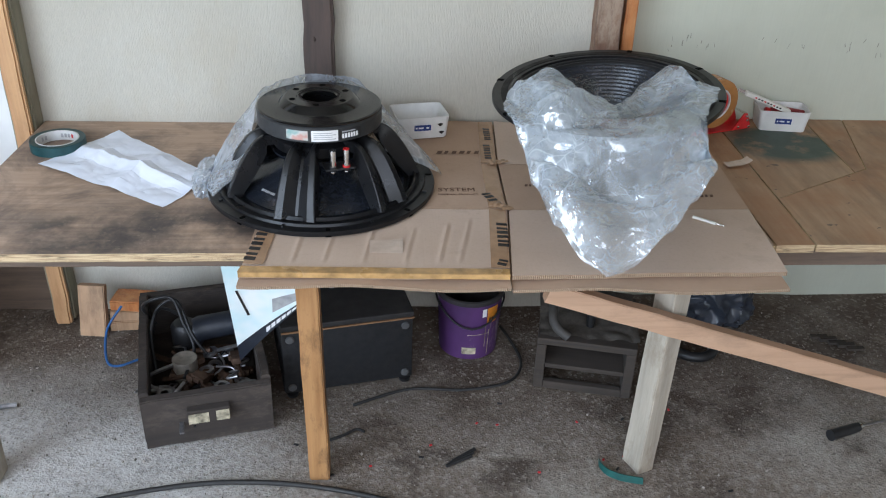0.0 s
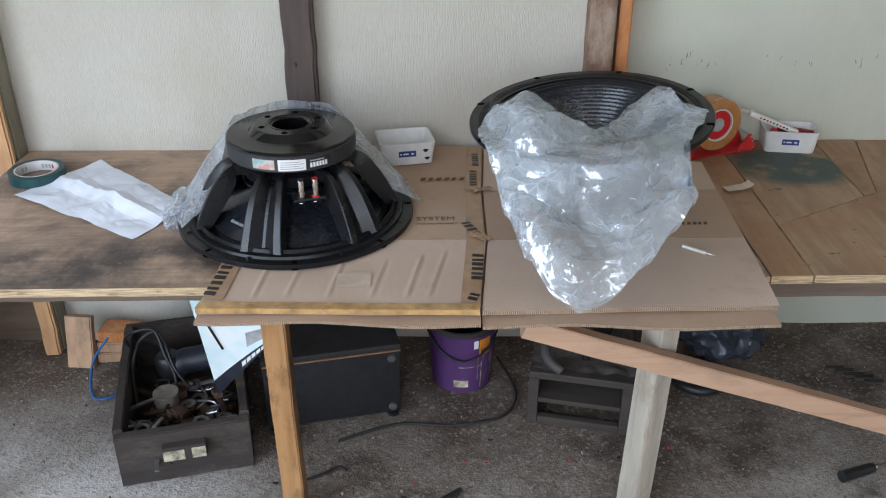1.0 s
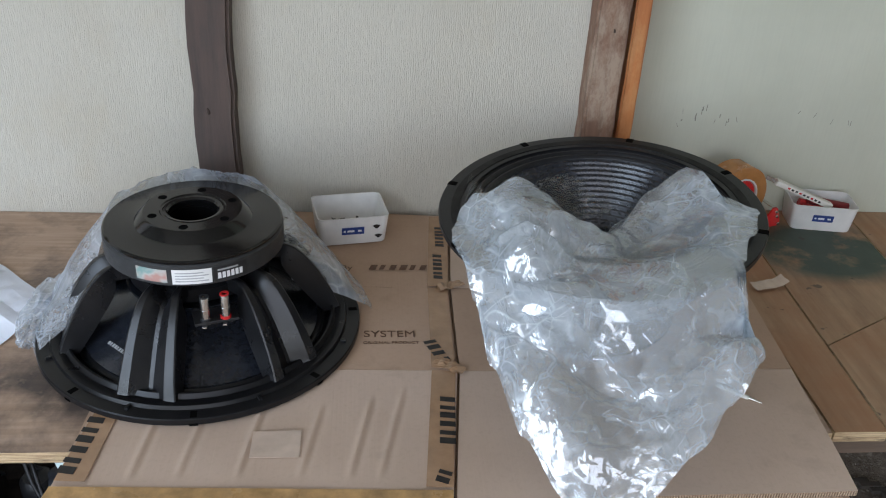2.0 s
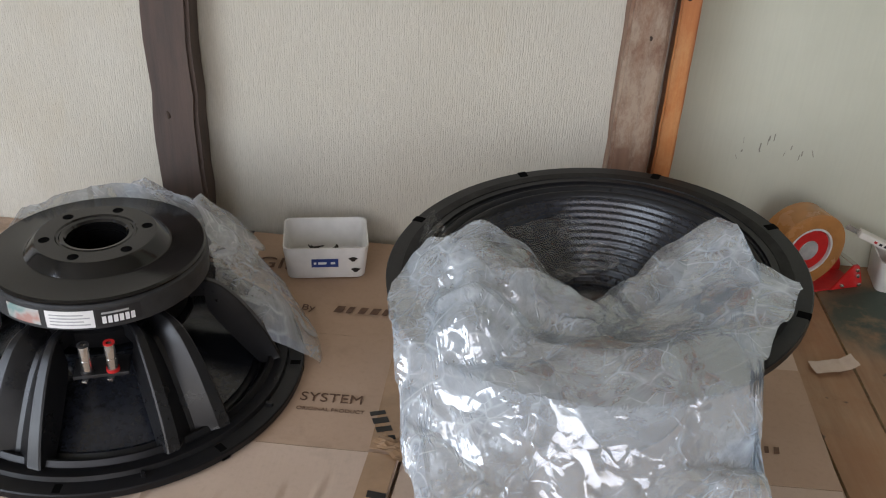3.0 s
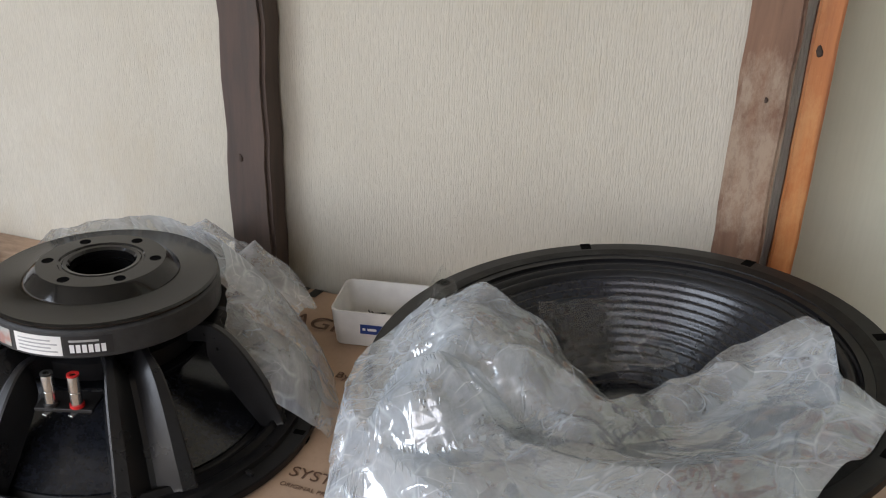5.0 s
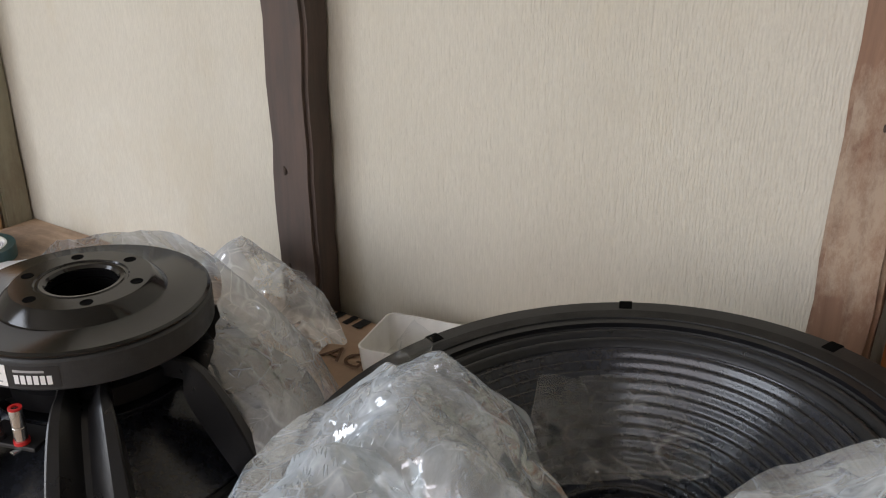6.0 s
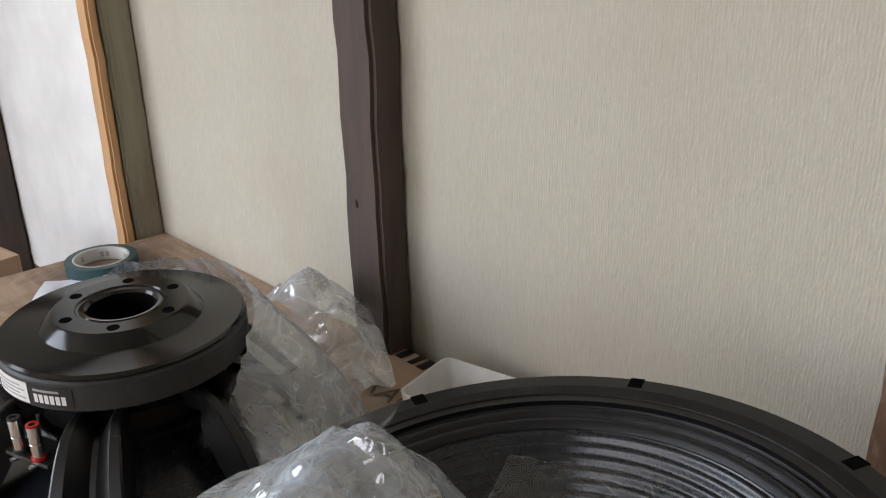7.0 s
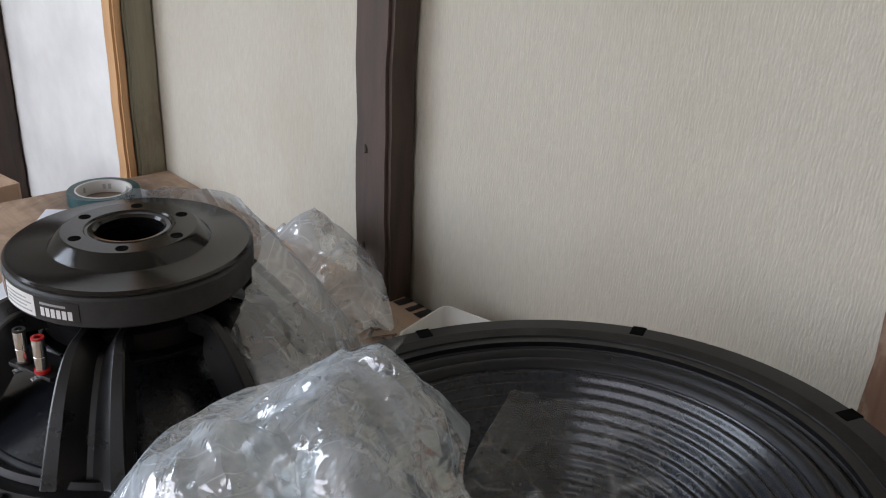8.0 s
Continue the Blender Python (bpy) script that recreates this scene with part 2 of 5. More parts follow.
M_POST_DARK = wood("weathered_dark_timber", (0.042, 0.029, 0.024), (0.112, 0.078, 0.064), 2, 0.75, grime_amount=0.5)
M_POST_BROWN = wood("old_brown_timber", (0.11, 0.055, 0.033), (0.27, 0.155, 0.10), 2, 0.7, (0.44, 0.35, 0.26), 0.6)
M_ORANGE = wood("varnished_orange_batten", (0.28, 0.080, 0.022), (0.55, 0.21, 0.065), 2, 0.45, (0.65, 0.38, 0.16), 0.35)
M_PINE = wood("pine_post", (0.48, 0.25, 0.11), (0.66, 0.40, 0.20), 2, 0.55, (0.30, 0.15, 0.07), 0.3)
M_GREYBOARD = wood("grey_painted_board", (0.22, 0.20, 0.14), (0.33, 0.30, 0.22), 2, 0.75, (0.16, 0.10, 0.06), 0.4)
M_LEG_ORANGE = wood("worn_yellow_leg", (0.30, 0.14, 0.050), (0.46, 0.25, 0.10), 2, 0.5, (0.11, 0.055, 0.025), 0.85)
M_LEG_GREY = wood("weathered_grey_leg", (0.36, 0.315, 0.25), (0.52, 0.46, 0.37), 2, 0.75, (0.22, 0.16, 0.10), 0.5)
M_BEAM = wood("dirty_bench_beam", (0.09, 0.065, 0.048), (0.20, 0.14, 0.10), 0, 0.75)
M_BRACE = wood("reddish_brace_board", (0.46, 0.28, 0.17), (0.54, 0.345, 0.225), 0, 0.6, (0.22, 0.14, 0.09), 0.35)

# plywood: dirty on one side, reddish and paint-stained on the other
k = Mat("dirty_plywood", 0.6, 0, 0.4)
gr = k.noise(5, (1.2, 16, 1), detail=8)
big = k.noise(3.4, detail=9, rough=0.7, dist=0.6)
c = k.ramp(gr, [(0.3, (0.37, 0.25, 0.168)), (0.7, (0.53, 0.38, 0.275))])
c = k.mix(k.grey(big, 0.46, 0.62, 0, 0.75), c, (0.12, 0.095, 0.085))
edge = k.math("MULTIPLY", k.grey(k.blob((-0.68, 1.98, 0.57), (0.55, 0.16, 0.3)), 0.0, 0.55), k.grey(k.noise(9, detail=8, shift=(2, 2, 2)), 0.36, 0.6))
c = k.mix(k.grey(edge, 0, 1, 0, 0.85), c, (0.05, 0.045, 0.045))
c = k.mix(k.grey(k.noise(60, detail=4), 0.58, 0.72, 0, 0.35), c, (0.44, 0.33, 0.23))
k.colour(c).roughness(big, 0.45, 0.75).bump(gr, 0.25, 0.001).bump(k.noise(120, detail=3), 0.2, 0.0006)
M_PLY_L = k.m


def right_ply(name, shift, green=0.0):
    k = Mat(name, 0.5, 0, 0.45)
    gr = k.noise(4, (14, 1.2, 1), detail=8, shift=shift)
    big = k.noise(4.0, detail=9, rough=0.65, shift=shift)
    c = k.ramp(gr, [(0.3, (0.28, 0.165, 0.090)), (0.7, (0.43, 0.275, 0.160))])
    c = k.mix(k.grey(big, 0.42, 0.62, 0, 0.7), c, (0.34, 0.165, 0.080))
    c = k.mix(k.grey(k.noise(7, (1, 0.5, 1), detail=9, rough=0.7, shift=(shift[1], 5, 2)), 0.50, 0.66, 0, 0.55), c, (0.17, 0.10, 0.058))
    if green:
        st = k.math("MULTIPLY", k.grey(k.blob((0.815, 2.470, 0.57), (0.19, 0.140, 0.25)), 0.02, 0.35), k.grey(k.noise(12, detail=7), 0.30, 0.48))
        c = k.mix(k.grey(st, 0, 1, 0, 0.92), c, (0.022, 0.060, 0.050))
    c = k.mix(k.grey(k.noise(34, detail=2, shift=shift), 0.70, 0.73, 0, 0.7), c, (0.045, 0.035, 0.03))
    k.colour(c).roughness(big, 0.35, 0.65).bump(gr, 0.25, 0.001)
    return k.m


M_PLY_G = right_ply("paint_stained_plywood", (1, 2, 0), 1.0)
M_PLY_R = right_ply("reddish_plywood", (4, 1, 0))
M_PLY_S = right_ply("brown_plywood_strip", (7, 3, 0))
k = Mat("plywood_edge", 0.75)
ly = k.noise(6, (3, 3, 160), detail=4)
c = k.ramp(ly, [(0.4, (0.30, 0.19, 0.10)), (0.55, (0.62, 0.47, 0.28))])
c = k.mix(k.grey(k.noise(12, (1, 1, 6), detail=6), 0.58, 0.68, 0, 0.8), c, (0.05, 0.035, 0.025))
k.colour(c).bump(ly, 0.5, 0.002)
M_PLY_EDGE = k.m


def cardboard(name, lo, hi):
    k = Mat(name, 0.78, 0, 0.3)
    fl = k.noise(3, (90, 1, 1), detail=3)
    big = k.noise(3.5, detail=8)
    c = k.ramp(big, [(0.3, lo), (0.7, hi)])
    c = k.mix(k.grey(k.noise(140, detail=4), 0.5, 0.8, 0, 0.25), c, tuple(x * 0.72 for x in lo))
    c = k.mix(k.grey(k.noise(9, detail=8, shift=(3, 3, 3)), 0.62, 0.74, 0, 0.35), c, tuple(x * 0.6 for x in lo))
    k.colour(c).bump(fl, 0.18, 0.0012).bump(k.noise(25, detail=4), 0.2, 0.001)
    return k.m


M_CARD = cardboard("brown_cardboard", (0.42, 0.285, 0.195), (0.49, 0.345, 0.245))
M_CARD_LIGHT = cardboard("pale_cardboard", (0.52, 0.39, 0.295), (0.61, 0.47, 0.37))
k = Mat("corrugated_edge", 0.85)
wv = k.t.nodes.new("ShaderNodeTexWave")
wv.bands_direction = "X"
wv.inputs["Scale"].default_value = 85.0
wv.inputs["Distortion"].default_value = 1.0
k.link(k.mapped((1, 1, 1)), wv.inputs["Vector"])
k.colour(k.ramp(wv.outputs["Fac"], [(0.1, (0.28, 0.19, 0.125)), (0.6, (0.45, 0.32, 0.21))])).bump(wv.outputs["Fac"], 0.8, 0.003)
M_CARD_EDGE = k.m
M_TAPE_YEL = plain("yellow_packing_tape", (0.44, 0.265, 0.105), 0.28, var=0.4, scale=30, spec=0.6)
M_TAPE_CLEAR = plain("brown_clear_tape", (0.38, 0.235, 0.135), 0.22, var=0.15, scale=30, spec=0.6)
M_TAPE_PALE = plain("pale_tape_patch", (0.585, 0.46, 0.365), 0.2, var=0.12, scale=30, spec=0.6)
M_INK = plain("black_ink", (0.018, 0.016, 0.015), 0.5, var=0.2, bump=0)
M_PRINT = plain("brown_print", (0.12, 0.062, 0.035), 0.7, var=0.25, scale=120, bump=0)

M_BASKET = plain("black_cast_basket", (0.008, 0.008, 0.009), 0.34, var=0.2, scale=60, bump=0.10, spec=0.3)
M_SPOKE = plain("satin_black_spoke", (0.010, 0.010, 0.011), 0.30, var=0.2, scale=60, bump=0.15, spec=0.42)
M_MAGNET = plain("grey_ferrite_magnet", (0.026, 0.027, 0.028), 0.5, var=0.2, scale=80, bump=0.25)
M_PLATE = plain("black_coated_plate", (0.006, 0.006, 0.006), 0.15, var=0.2, scale=50, bump=0.03, spec=0.5)
# near-black: the shade inside holes and slots, put into the colour
M_HOLE = plain("hole_shade_black", (0.002, 0.002, 0.002), 0.9, bump=0, spec=0.05)
k = Mat("black_paper_cone", 0.3, 0, 0.6)
f = k.noise(120, detail=5, rough=0.7)
k.colour(k.ramp(f, [(0.3, (0.009, 0.011, 0.015)), (0.7, (0.020, 0.023, 0.031))])).bump(f, 0.13, 0.001).roughness(k.noise(8), 0.17, 0.27)
M_CONE = k.m
M_SURROUND = plain("treated_cloth_surround", (0.009, 0.010, 0.012), 0.34, var=0.3, scale=160, bump=0.3, spec=0.4)
M_GASKET = plain("rubber_gasket", (0.006, 0.006, 0.006), 0.55, var=0.2, scale=100, bump=0.15, spec=0.25)
M_CHROME = plain("nickel_terminal", (0.75, 0.74, 0.72), 0.22, 1.0, var=0.08, bump=0)
M_RED = plain("red_plastic", (0.55, 0.02, 0.02), 0.35, var=0.15)
M_BLACK = plain("black_plastic", (0.015, 0.015, 0.016), 0.45)
M_WHITE_LABEL = plain("white_label", (0.72, 0.71, 0.69), 0.5, var=0.05, bump=0)
k = Mat("holographic_label", 0.25, 0.6)
k.colour(k.ramp(k.noise(45, detail=2), [(0.35, (0.75, 0.45, 0.40)), (0.5, (0.75, 0.75, 0.72)), (0.65, (0.40, 0.62, 0.60))]))
M_HOLO = k.m
M_GREY_INK = plain("grey_ink", (0.35, 0.35, 0.35), 0.6, bump=0)
M_WHITE_INK = plain("white_ink", (0.75, 0.75, 0.75), 0.6, var=0.05, bump=0)


def film(name, milky, gloss, tint=(0.86, 0.89, 0.93), fine=0.16):
    """Thin clear plastic: mostly see-through, a little milky, with a sharp gloss on top."""
    k = Mat(name, 0.9, 0, 0.0)
    warp = k.n("ShaderNodeTexNoise", Scale=9.0, Detail=2.0)
    k.link(k.co, warp.inputs["Vector"])
    mv = k.n("ShaderNodeMix")
    mv.data_type = "VECTOR"
    mv.inputs[0].default_value = 0.11
    k.link(k.co, mv.inputs[4])
    k.link(warp.outputs["Color"], mv.inputs[5])
    # crumpled facets: each cell of the film leans its own way and meets the next in a hard crease
    white = None
    for sc, tilt in ((19.0, 0.55), (47.0, 0.42)):
        vo = k.n("ShaderNodeTexVoronoi", Scale=sc)
        k.link(mv.outputs[1], vo.inputs["Vector"])
        lean = k.n("ShaderNodeVectorMath")
        lean.operation = "SUBTRACT"
        k.link(vo.outputs["Color"], lean.inputs[0])
        lean.inputs[1].default_value = (0.5, 0.5, 0.5)
        rel = k.n("ShaderNodeVectorMath")
        rel.operation = "SUBTRACT"
        k.link(mv.outputs[1], rel.inputs[0])
        k.link(vo.outputs["Position"], rel.inputs[1])
        dot = k.n("ShaderNodeVectorMath")
        dot.operation = "DOT_PRODUCT"
        k.link(lean.outputs[0], dot.inputs[0])
        k.link(rel.outputs[0], dot.inputs[1])
        k.bump(dot.outputs["Value"], fine * 2.0, tilt)
        ed = k.n("ShaderNodeTexVoronoi", Scale=sc)
        ed.feature = "DISTANCE_TO_EDGE"
        k.link(mv.outputs[1], ed.inputs["Vector"])
        thin = k.math("MULTIPLY", k.grey(ed.outputs["Distance"], 0.0, 0.05, 1.0, 0.0), k.grey(k.noise(sc * 0.45, detail=3), 0.48, 0.62, 0.0, 1.0))
        white = thin if white is None else k.math("MAXIMUM", white, thin)
    for sc, st in ((10.0, 0.30), (24.0, 0.16)):
        line = k.math("ABSOLUTE", k.math("SUBTRACT", k.noise(sc, detail=2, rough=0.5, dist=0.6, shift=(sc, 2, 5)), 0.5))
        k.bump(k.grey(line, 0.0, 0.05, 1.0, 0.0), st, 0.0035)
    clear = k.n("ShaderNodeBsdfTransparent", Color=(0.93, 0.945, 0.95, 1))
    body = k.n("ShaderNodeMixShader")
    haze = k.grey(k.noise(8, detail=6, rough=0.7, dist=0.8), 0.36, 0.66, milky * 0.5, milky * 1.6)
    k.link(k.math("ADD", haze, k.math("MULTIPLY", white, 0.22)), body.inputs["Fac"])
    k.link(clear.outputs[0], body.inputs[1])
    veil = k.n("ShaderNodeMixShader", Fac=0.22)
    k.link(k.n("ShaderNodeBsdfDiffuse", Color=(*tint, 1)).outputs[0], veil.inputs[1])
    k.link(k.n("ShaderNodeBsdfTranslucent", Color=(*tint, 1)).outputs[0], veil.inputs[2])
    k.link(veil.outputs[0], body.inputs[2])
    shine = k.n("ShaderNodeBsdfAnisotropic", Roughness=0.09)
    k.link(k.height, shine.inputs["Normal"])
    top = k.n("ShaderNodeMixShader", Fac=gloss)
    k.link(body.outputs[0], top.inputs[1])
    k.link(shine.outputs[0], top.inputs[2])
    k.link(top.outputs[0], k.t.nodes["Material Output"].inputs["Surface"])
    k.t.nodes.remove(k.p)
    return k.m


M_FILM = film("crumpled_clear_plastic", 0.285, 0.24, (0.83, 0.92, 1.0), 0.34)
M_FILM_SKIRT = film("smooth_clear_plastic", 0.32, 0.24, (0.84, 0.91, 1.0), 0.22)
M_FILM_THIN = film("thin_clear_plastic", 0.012, 0.06, fine=0.3)

# ---------- the shell of the workshop ----------
WALL_Y = 2.585
WALL_R_Y = 2.645
BENCH = 0.574
CARD = 0.592


def slab(name, lo, hi, material, label):
    return whole(name, boxed(lo, hi), material, label, name.split("_")[0], kind="structure")


bm = bmesh.new()
bmesh.ops.create_grid(bm, x_segments=150, y_segments=130, size=1, matrix=Matrix.LocRotScale((0.4, 0.34, 0), None, (2.85, 2.35, 1)))
for v in bm.verts:
    v.co.z = noise.noise(v.co * 3.1) * 0.004 + noise.noise(v.co * 11) * 0.0025 - 0.004
whole("floor", bm, M_FLOOR, "rough grey-brown concrete floor with dust and stains, paler at one side, browner under the bench", "floor", kind="structure", smooth=60)
# dark slab added for the shade on the wall below the bench end
slab("wall_north_4", (-2.43, WALL_Y, -0.02), (-1.13, WALL_Y + 0.05, 0.26), M_BEAM, "dark low slab under the bench end, shade put into its colour")
# same wall carried on, coloured lighter for the doorway light that reaches it
slab("wall_north_3", (-2.43, WALL_Y, 0.26), (-1.13, WALL_Y + 0.05, 3.0), M_WALL_LIT, "wall panel beyond the pine post, doorway light put into its colour")
slab("wall_north_1", (-1.13, WALL_Y, -0.02), (0.38, WALL_Y + 0.05, 3.0), M_WALL, "off-white ribbed fibreboard wall behind the workbench")
slab("wall_north_2", (0.38, WALL_R_Y, -0.02), (3.2, WALL_R_Y + 0.05, 3.0), M_WALL_R, "pale green-grey painted board wall, scuffed")
slab("wall_east", (3.2, -1.98, -0.02), (3.28, WALL_R_Y + 0.05, 3.0), M_PLASTER, "plain plaster side wall")
slab("wall_west_1", (-2.43, 0.95, -0.02), (-2.35, WALL_Y, 3.0), M_PLASTER, "plain plaster wall beside a doorway")
slab("wall_west_2", (-2.43, -1.9, -0.02), (-2.35, -1.3, 3.0), M_PLASTER, "plain plaster wall beside a doorway")
slab("wall_west_3", (-2.43, -1.3, 2.75), (-2.35, 0.95, 3.0), M_PLASTER, "plaster lintel over a doorway")
slab("wall_south_1", (-2.43, -1.98, -0.02), (-2.1, -1.9, 3.0), M_PLASTER, "plain plaster wall beside the gate opening")
slab("wall_south_2", (1.5, -1.98, -0.02), (3.2, -1.9, 3.0), M_PLASTER, "plain plaster wall beside the gate opening")
slab("wall_south_3", (-2.1, -1.98, 2.92), (1.5, -1.9, 3.0), M_PLASTER, "plaster lintel over the gate opening")
slab("ceiling", (-2.43, -1.98, 3.0), (3.28, WALL_R_Y + 0.05, 3.06), M_CEIL, "plain brown board ceiling")
bm = bmesh.new()
bmesh.ops.create_grid(bm, x_segments=4, y_segments=4, size=400, matrix=Matrix.Translation((0, 0, -0.03)))
whole("ground", bm, plain("dry_ground", (0.20, 0.17, 0.13), 0.95, var=0.3, scale=0.5), "dry bare earth outside the workshop", "ground", kind="structure")

# posts against the wall


def post(name, lo, hi, material, label, amp, seed, chamfer=0.005):
    return whole(name, timber(lo, hi, amp, 70, seed, chamfer), material, label, "wall post", kind="structure", smooth=40)


post("wall_post_1", (-0.418, 2.534, 0.0), (-0.344, WALL_Y, 3.0), M_POST_DARK, "rough dark-brown timber wall post", 0.0042, 1.3, 0.006)
post("wall_post_2", (0.301, 2.532, 0.0), (0.362, WALL_R_Y, 3.0), M_POST_BROWN, "old brown timber wall post with flaking paint", 0.003, 4.1)
post("wall_post_3", (0.374, 2.552, 0.0), (0.404, WALL_R_Y, 3.0), M_ORANGE, "orange varnished wooden batten beside the post", 0.002, 6.2, 0.003)
post("wall_post_4", (-1.150, 2.526, 0.0), (-1.092, WALL_Y, 3.0), M_GREYBOARD, "grey-green painted board in the corner", 0.002, 7.7)
post("wall_post_5", (-1.138, 2.503, 0.0), (-1.096, 2.5235, 3.0), M_PINE, "pale orange pine post at the bench end", 0.003, 9.4)
post("wall_post_6", (-2.02, 2.50, 0.0), (-1.935, WALL_Y, 3.0), M_POST_DARK, "rough dark timber post further along the wall", 0.005, 12.6, 0.008)

# knots and nail holes in the posts
M_KNOT = plain("dark_knot", (0.045, 0.028, 0.020), 0.8, var=0.4, scale=90)
for owner, x, y, z, r in (("wall_post_1", -0.392, 2.5335, 0.812, 0.0050), ("wall_post_1", -0.395, 2.5335, 0.665, 0.005),
                          ("wall_post_2", 0.335, 2.5315, 0.985, 0.003), ("wall_post_2", 0.316, 2.5315, 0.720, 0.004), ("wall_post_3", 0.384, 2.5515, 1.044, 0.0055)):
    bm = bmesh.new()
    bmesh.ops.create_icosphere(bm, subdivisions=2, radius=r)
    for v in bm.verts:
        v.co = Vector((x + v.co.x * (0.7 + 0.5 * noise.noise(v.co * 160)), y + v.co.y * 0.3, z + v.co.z * (1.3 + 0.7 * noise.noise(v.co * 200))))
    part("knot", bm, M_KNOT, bpy.data.objects[owner], smooth=60)

# small dark scuffs on the painted board
scuffs = thing("wall_scuffs", (0, 0, 0), "small dark scratch marks on the painted wall", "scuff marks", kind="structure")
for i in range(26):
    cx, cz = (0.586, 0.782) if i < 13 else (1.055, 0.778)
    if i > 20:
        cx, cz = 0.845, 0.775
    bm = bmesh.new()
    w, h = rnd(0.0006, 0.0018), rnd(0.002, 0.008)
    x, z = cx + random.gauss(0, 0.035), cz + random.gauss(0, 0.012)
    a = rnd(-0.5, 0.5)
    vs = [bm.verts.new((x + dx * math.cos(a) - dz * math.sin(a), WALL_R_Y - 0.0008, z + dx * math.sin(a) + dz * math.cos(a))) for dx, dz in ((-w, -h), (w * 0.5, -h * 0.8), (w, h), (-w * 0.4, h * 0.7))]
    bm.faces.new(vs)
    part("scuff", bm, plain("scuff_ink", (0.24, 0.23, 0.19), 0.8, bump=0) if i == 0 else bpy.data.materials["scuff_ink"], scuffs)

# ---------- the workbench ----------
bench = thing("workbench", (0, 0, 0), "long dirty plywood workbench against the wall on timber legs", "workbench")


def sheet(pts, material, z1=BENCH, t=0.018, name="plywood_sheet"):
    ob = part(name, prism(bmesh.new(), pts, z1 - t, z1), material, bench)
    ob.data.materials.append(M_PLY_EDGE)
    for p in ob.data.polygons:
        if abs(p.normal.z) < 0.5:
            p.material_index = 1
    return ob


sheet([(-1.118, 1.900), (-0.30, 1.905), (-0.30, 2.583), (-1.088, 2.583)], M_PLY_L)
sheet([(-0.297, 1.905), (0.580, 1.934), (0.580, 2.583), (-0.297, 2.583)], M_PLY_L, BENCH - 0.002)
sheet([(0.583, 1.934), (0.664, 1.934), (0.678, 2.643), (0.583, 2.643)], M_PLY_S)
sheet([(0.668, 1.934), (1.9, 1.925), (1.9, 2.205), (0.958, 2.310), (0.672, 2.146)], M_PLY_R, BENCH + 0.001)
sheet([(0.673, 2.150), (0.920, 2.293), (0.935, 2.643), (0.682, 2.643)], M_PLY_G)
sheet([(0.924, 2.296), (0.958, 2.314), (1.05, 2.643), (0.939, 2.643)], M_PLY_S)
sheet([(0.962, 2.314), (1.9, 2.209), (1.9, 2.643), (1.054, 2.643)], M_PLY_R, BENCH - 0.001)
part("front_beam", timber((-1.09, 1.955, BENCH - 0.062), (1.9, 1.990, BENCH - 0.0185), 0.002, 60, 3.0), M_BEAM, bench, smooth=40)
part("rear_beam", timber((-1.09, 2.50, BENCH - 0.075), (1.9, 2.535, BENCH - 0.0185), 0.002, 40, 5.0), M_BEAM, bench, smooth=40)


def leg(lo, hi, foot_shift, material, seed, name="leg", label=""):
    bm = timber(lo, hi, 0.0018, 30, seed, 0.003)
    h = hi[2] - lo[2]
    for v in bm.verts:
        k = 1 - (v.co.z - lo[2]) / h
        v.co.x += foot_shift[0] * k
        v.co.y += foot_shift[1] * k
    return part(name, bm, material, bench, label, smooth=40)


leg((-0.400, 1.878, 0.0), (-0.355, 1.928, BENCH - 0.0205), (0.010, 0.0), M_LEG_ORANGE, 2.2, label="worn yellow-varnished leg")
bm = timber((-0.022, -0.030, 0.0), (0.022, 0.030, BENCH - 0.0205), 0.0010, 30, 8.2, 0.002)
for v in bm.verts:
    v.co.x -= 0.012 * (1 - v.co.z / 0.55)
part("leg", turned(bm, Matrix.Translation((0.378, 1.915, 0.0)) @ Matrix.Rotation(radians(24), 4, "Z")), M_LEG_GREY, bench, "weathered grey leg", smooth=40)
leg((-1.112, 1.905, 0.0), (-1.067, 1.955, BENCH - 0.0205), (0.0, -0.02), M_LEG_GREY, 5.2)
leg((1.75, 1.93, 0.0), (1.80, 1.98, BENCH - 0.0205), (0, 0), M_LEG_GREY, 6.2)
leg((1.75, 2.50, 0.0), (1.80, 2.55, BENCH - 0.0205), (0, 0), M_LEG_GREY, 6.9)
part("block", boxed((-0.354, 1.89, BENCH - 0.062), (-0.318, 1.954, BENCH - 0.0205), 0.003), M_LEG_GREY, bench)

# loose brace board leaning from the bench front down to the floor
bm = timber((-0.0, -0.014, -0.0215), (1.60, 0.014, 0.0215), 0.0012, 40, 4.4, 0.002)
bm = turned(bm, Matrix.Translation((0.10, 1.862, 0.512)) @ Matrix.Rotation(radians(17.9), 4, "Y"))
whole("brace_board", bm, M_BRACE, "reddish-brown wooden board sloping down from the bench front", "wooden board", smooth=40)

# ---------- flattened cartons on the bench ----------


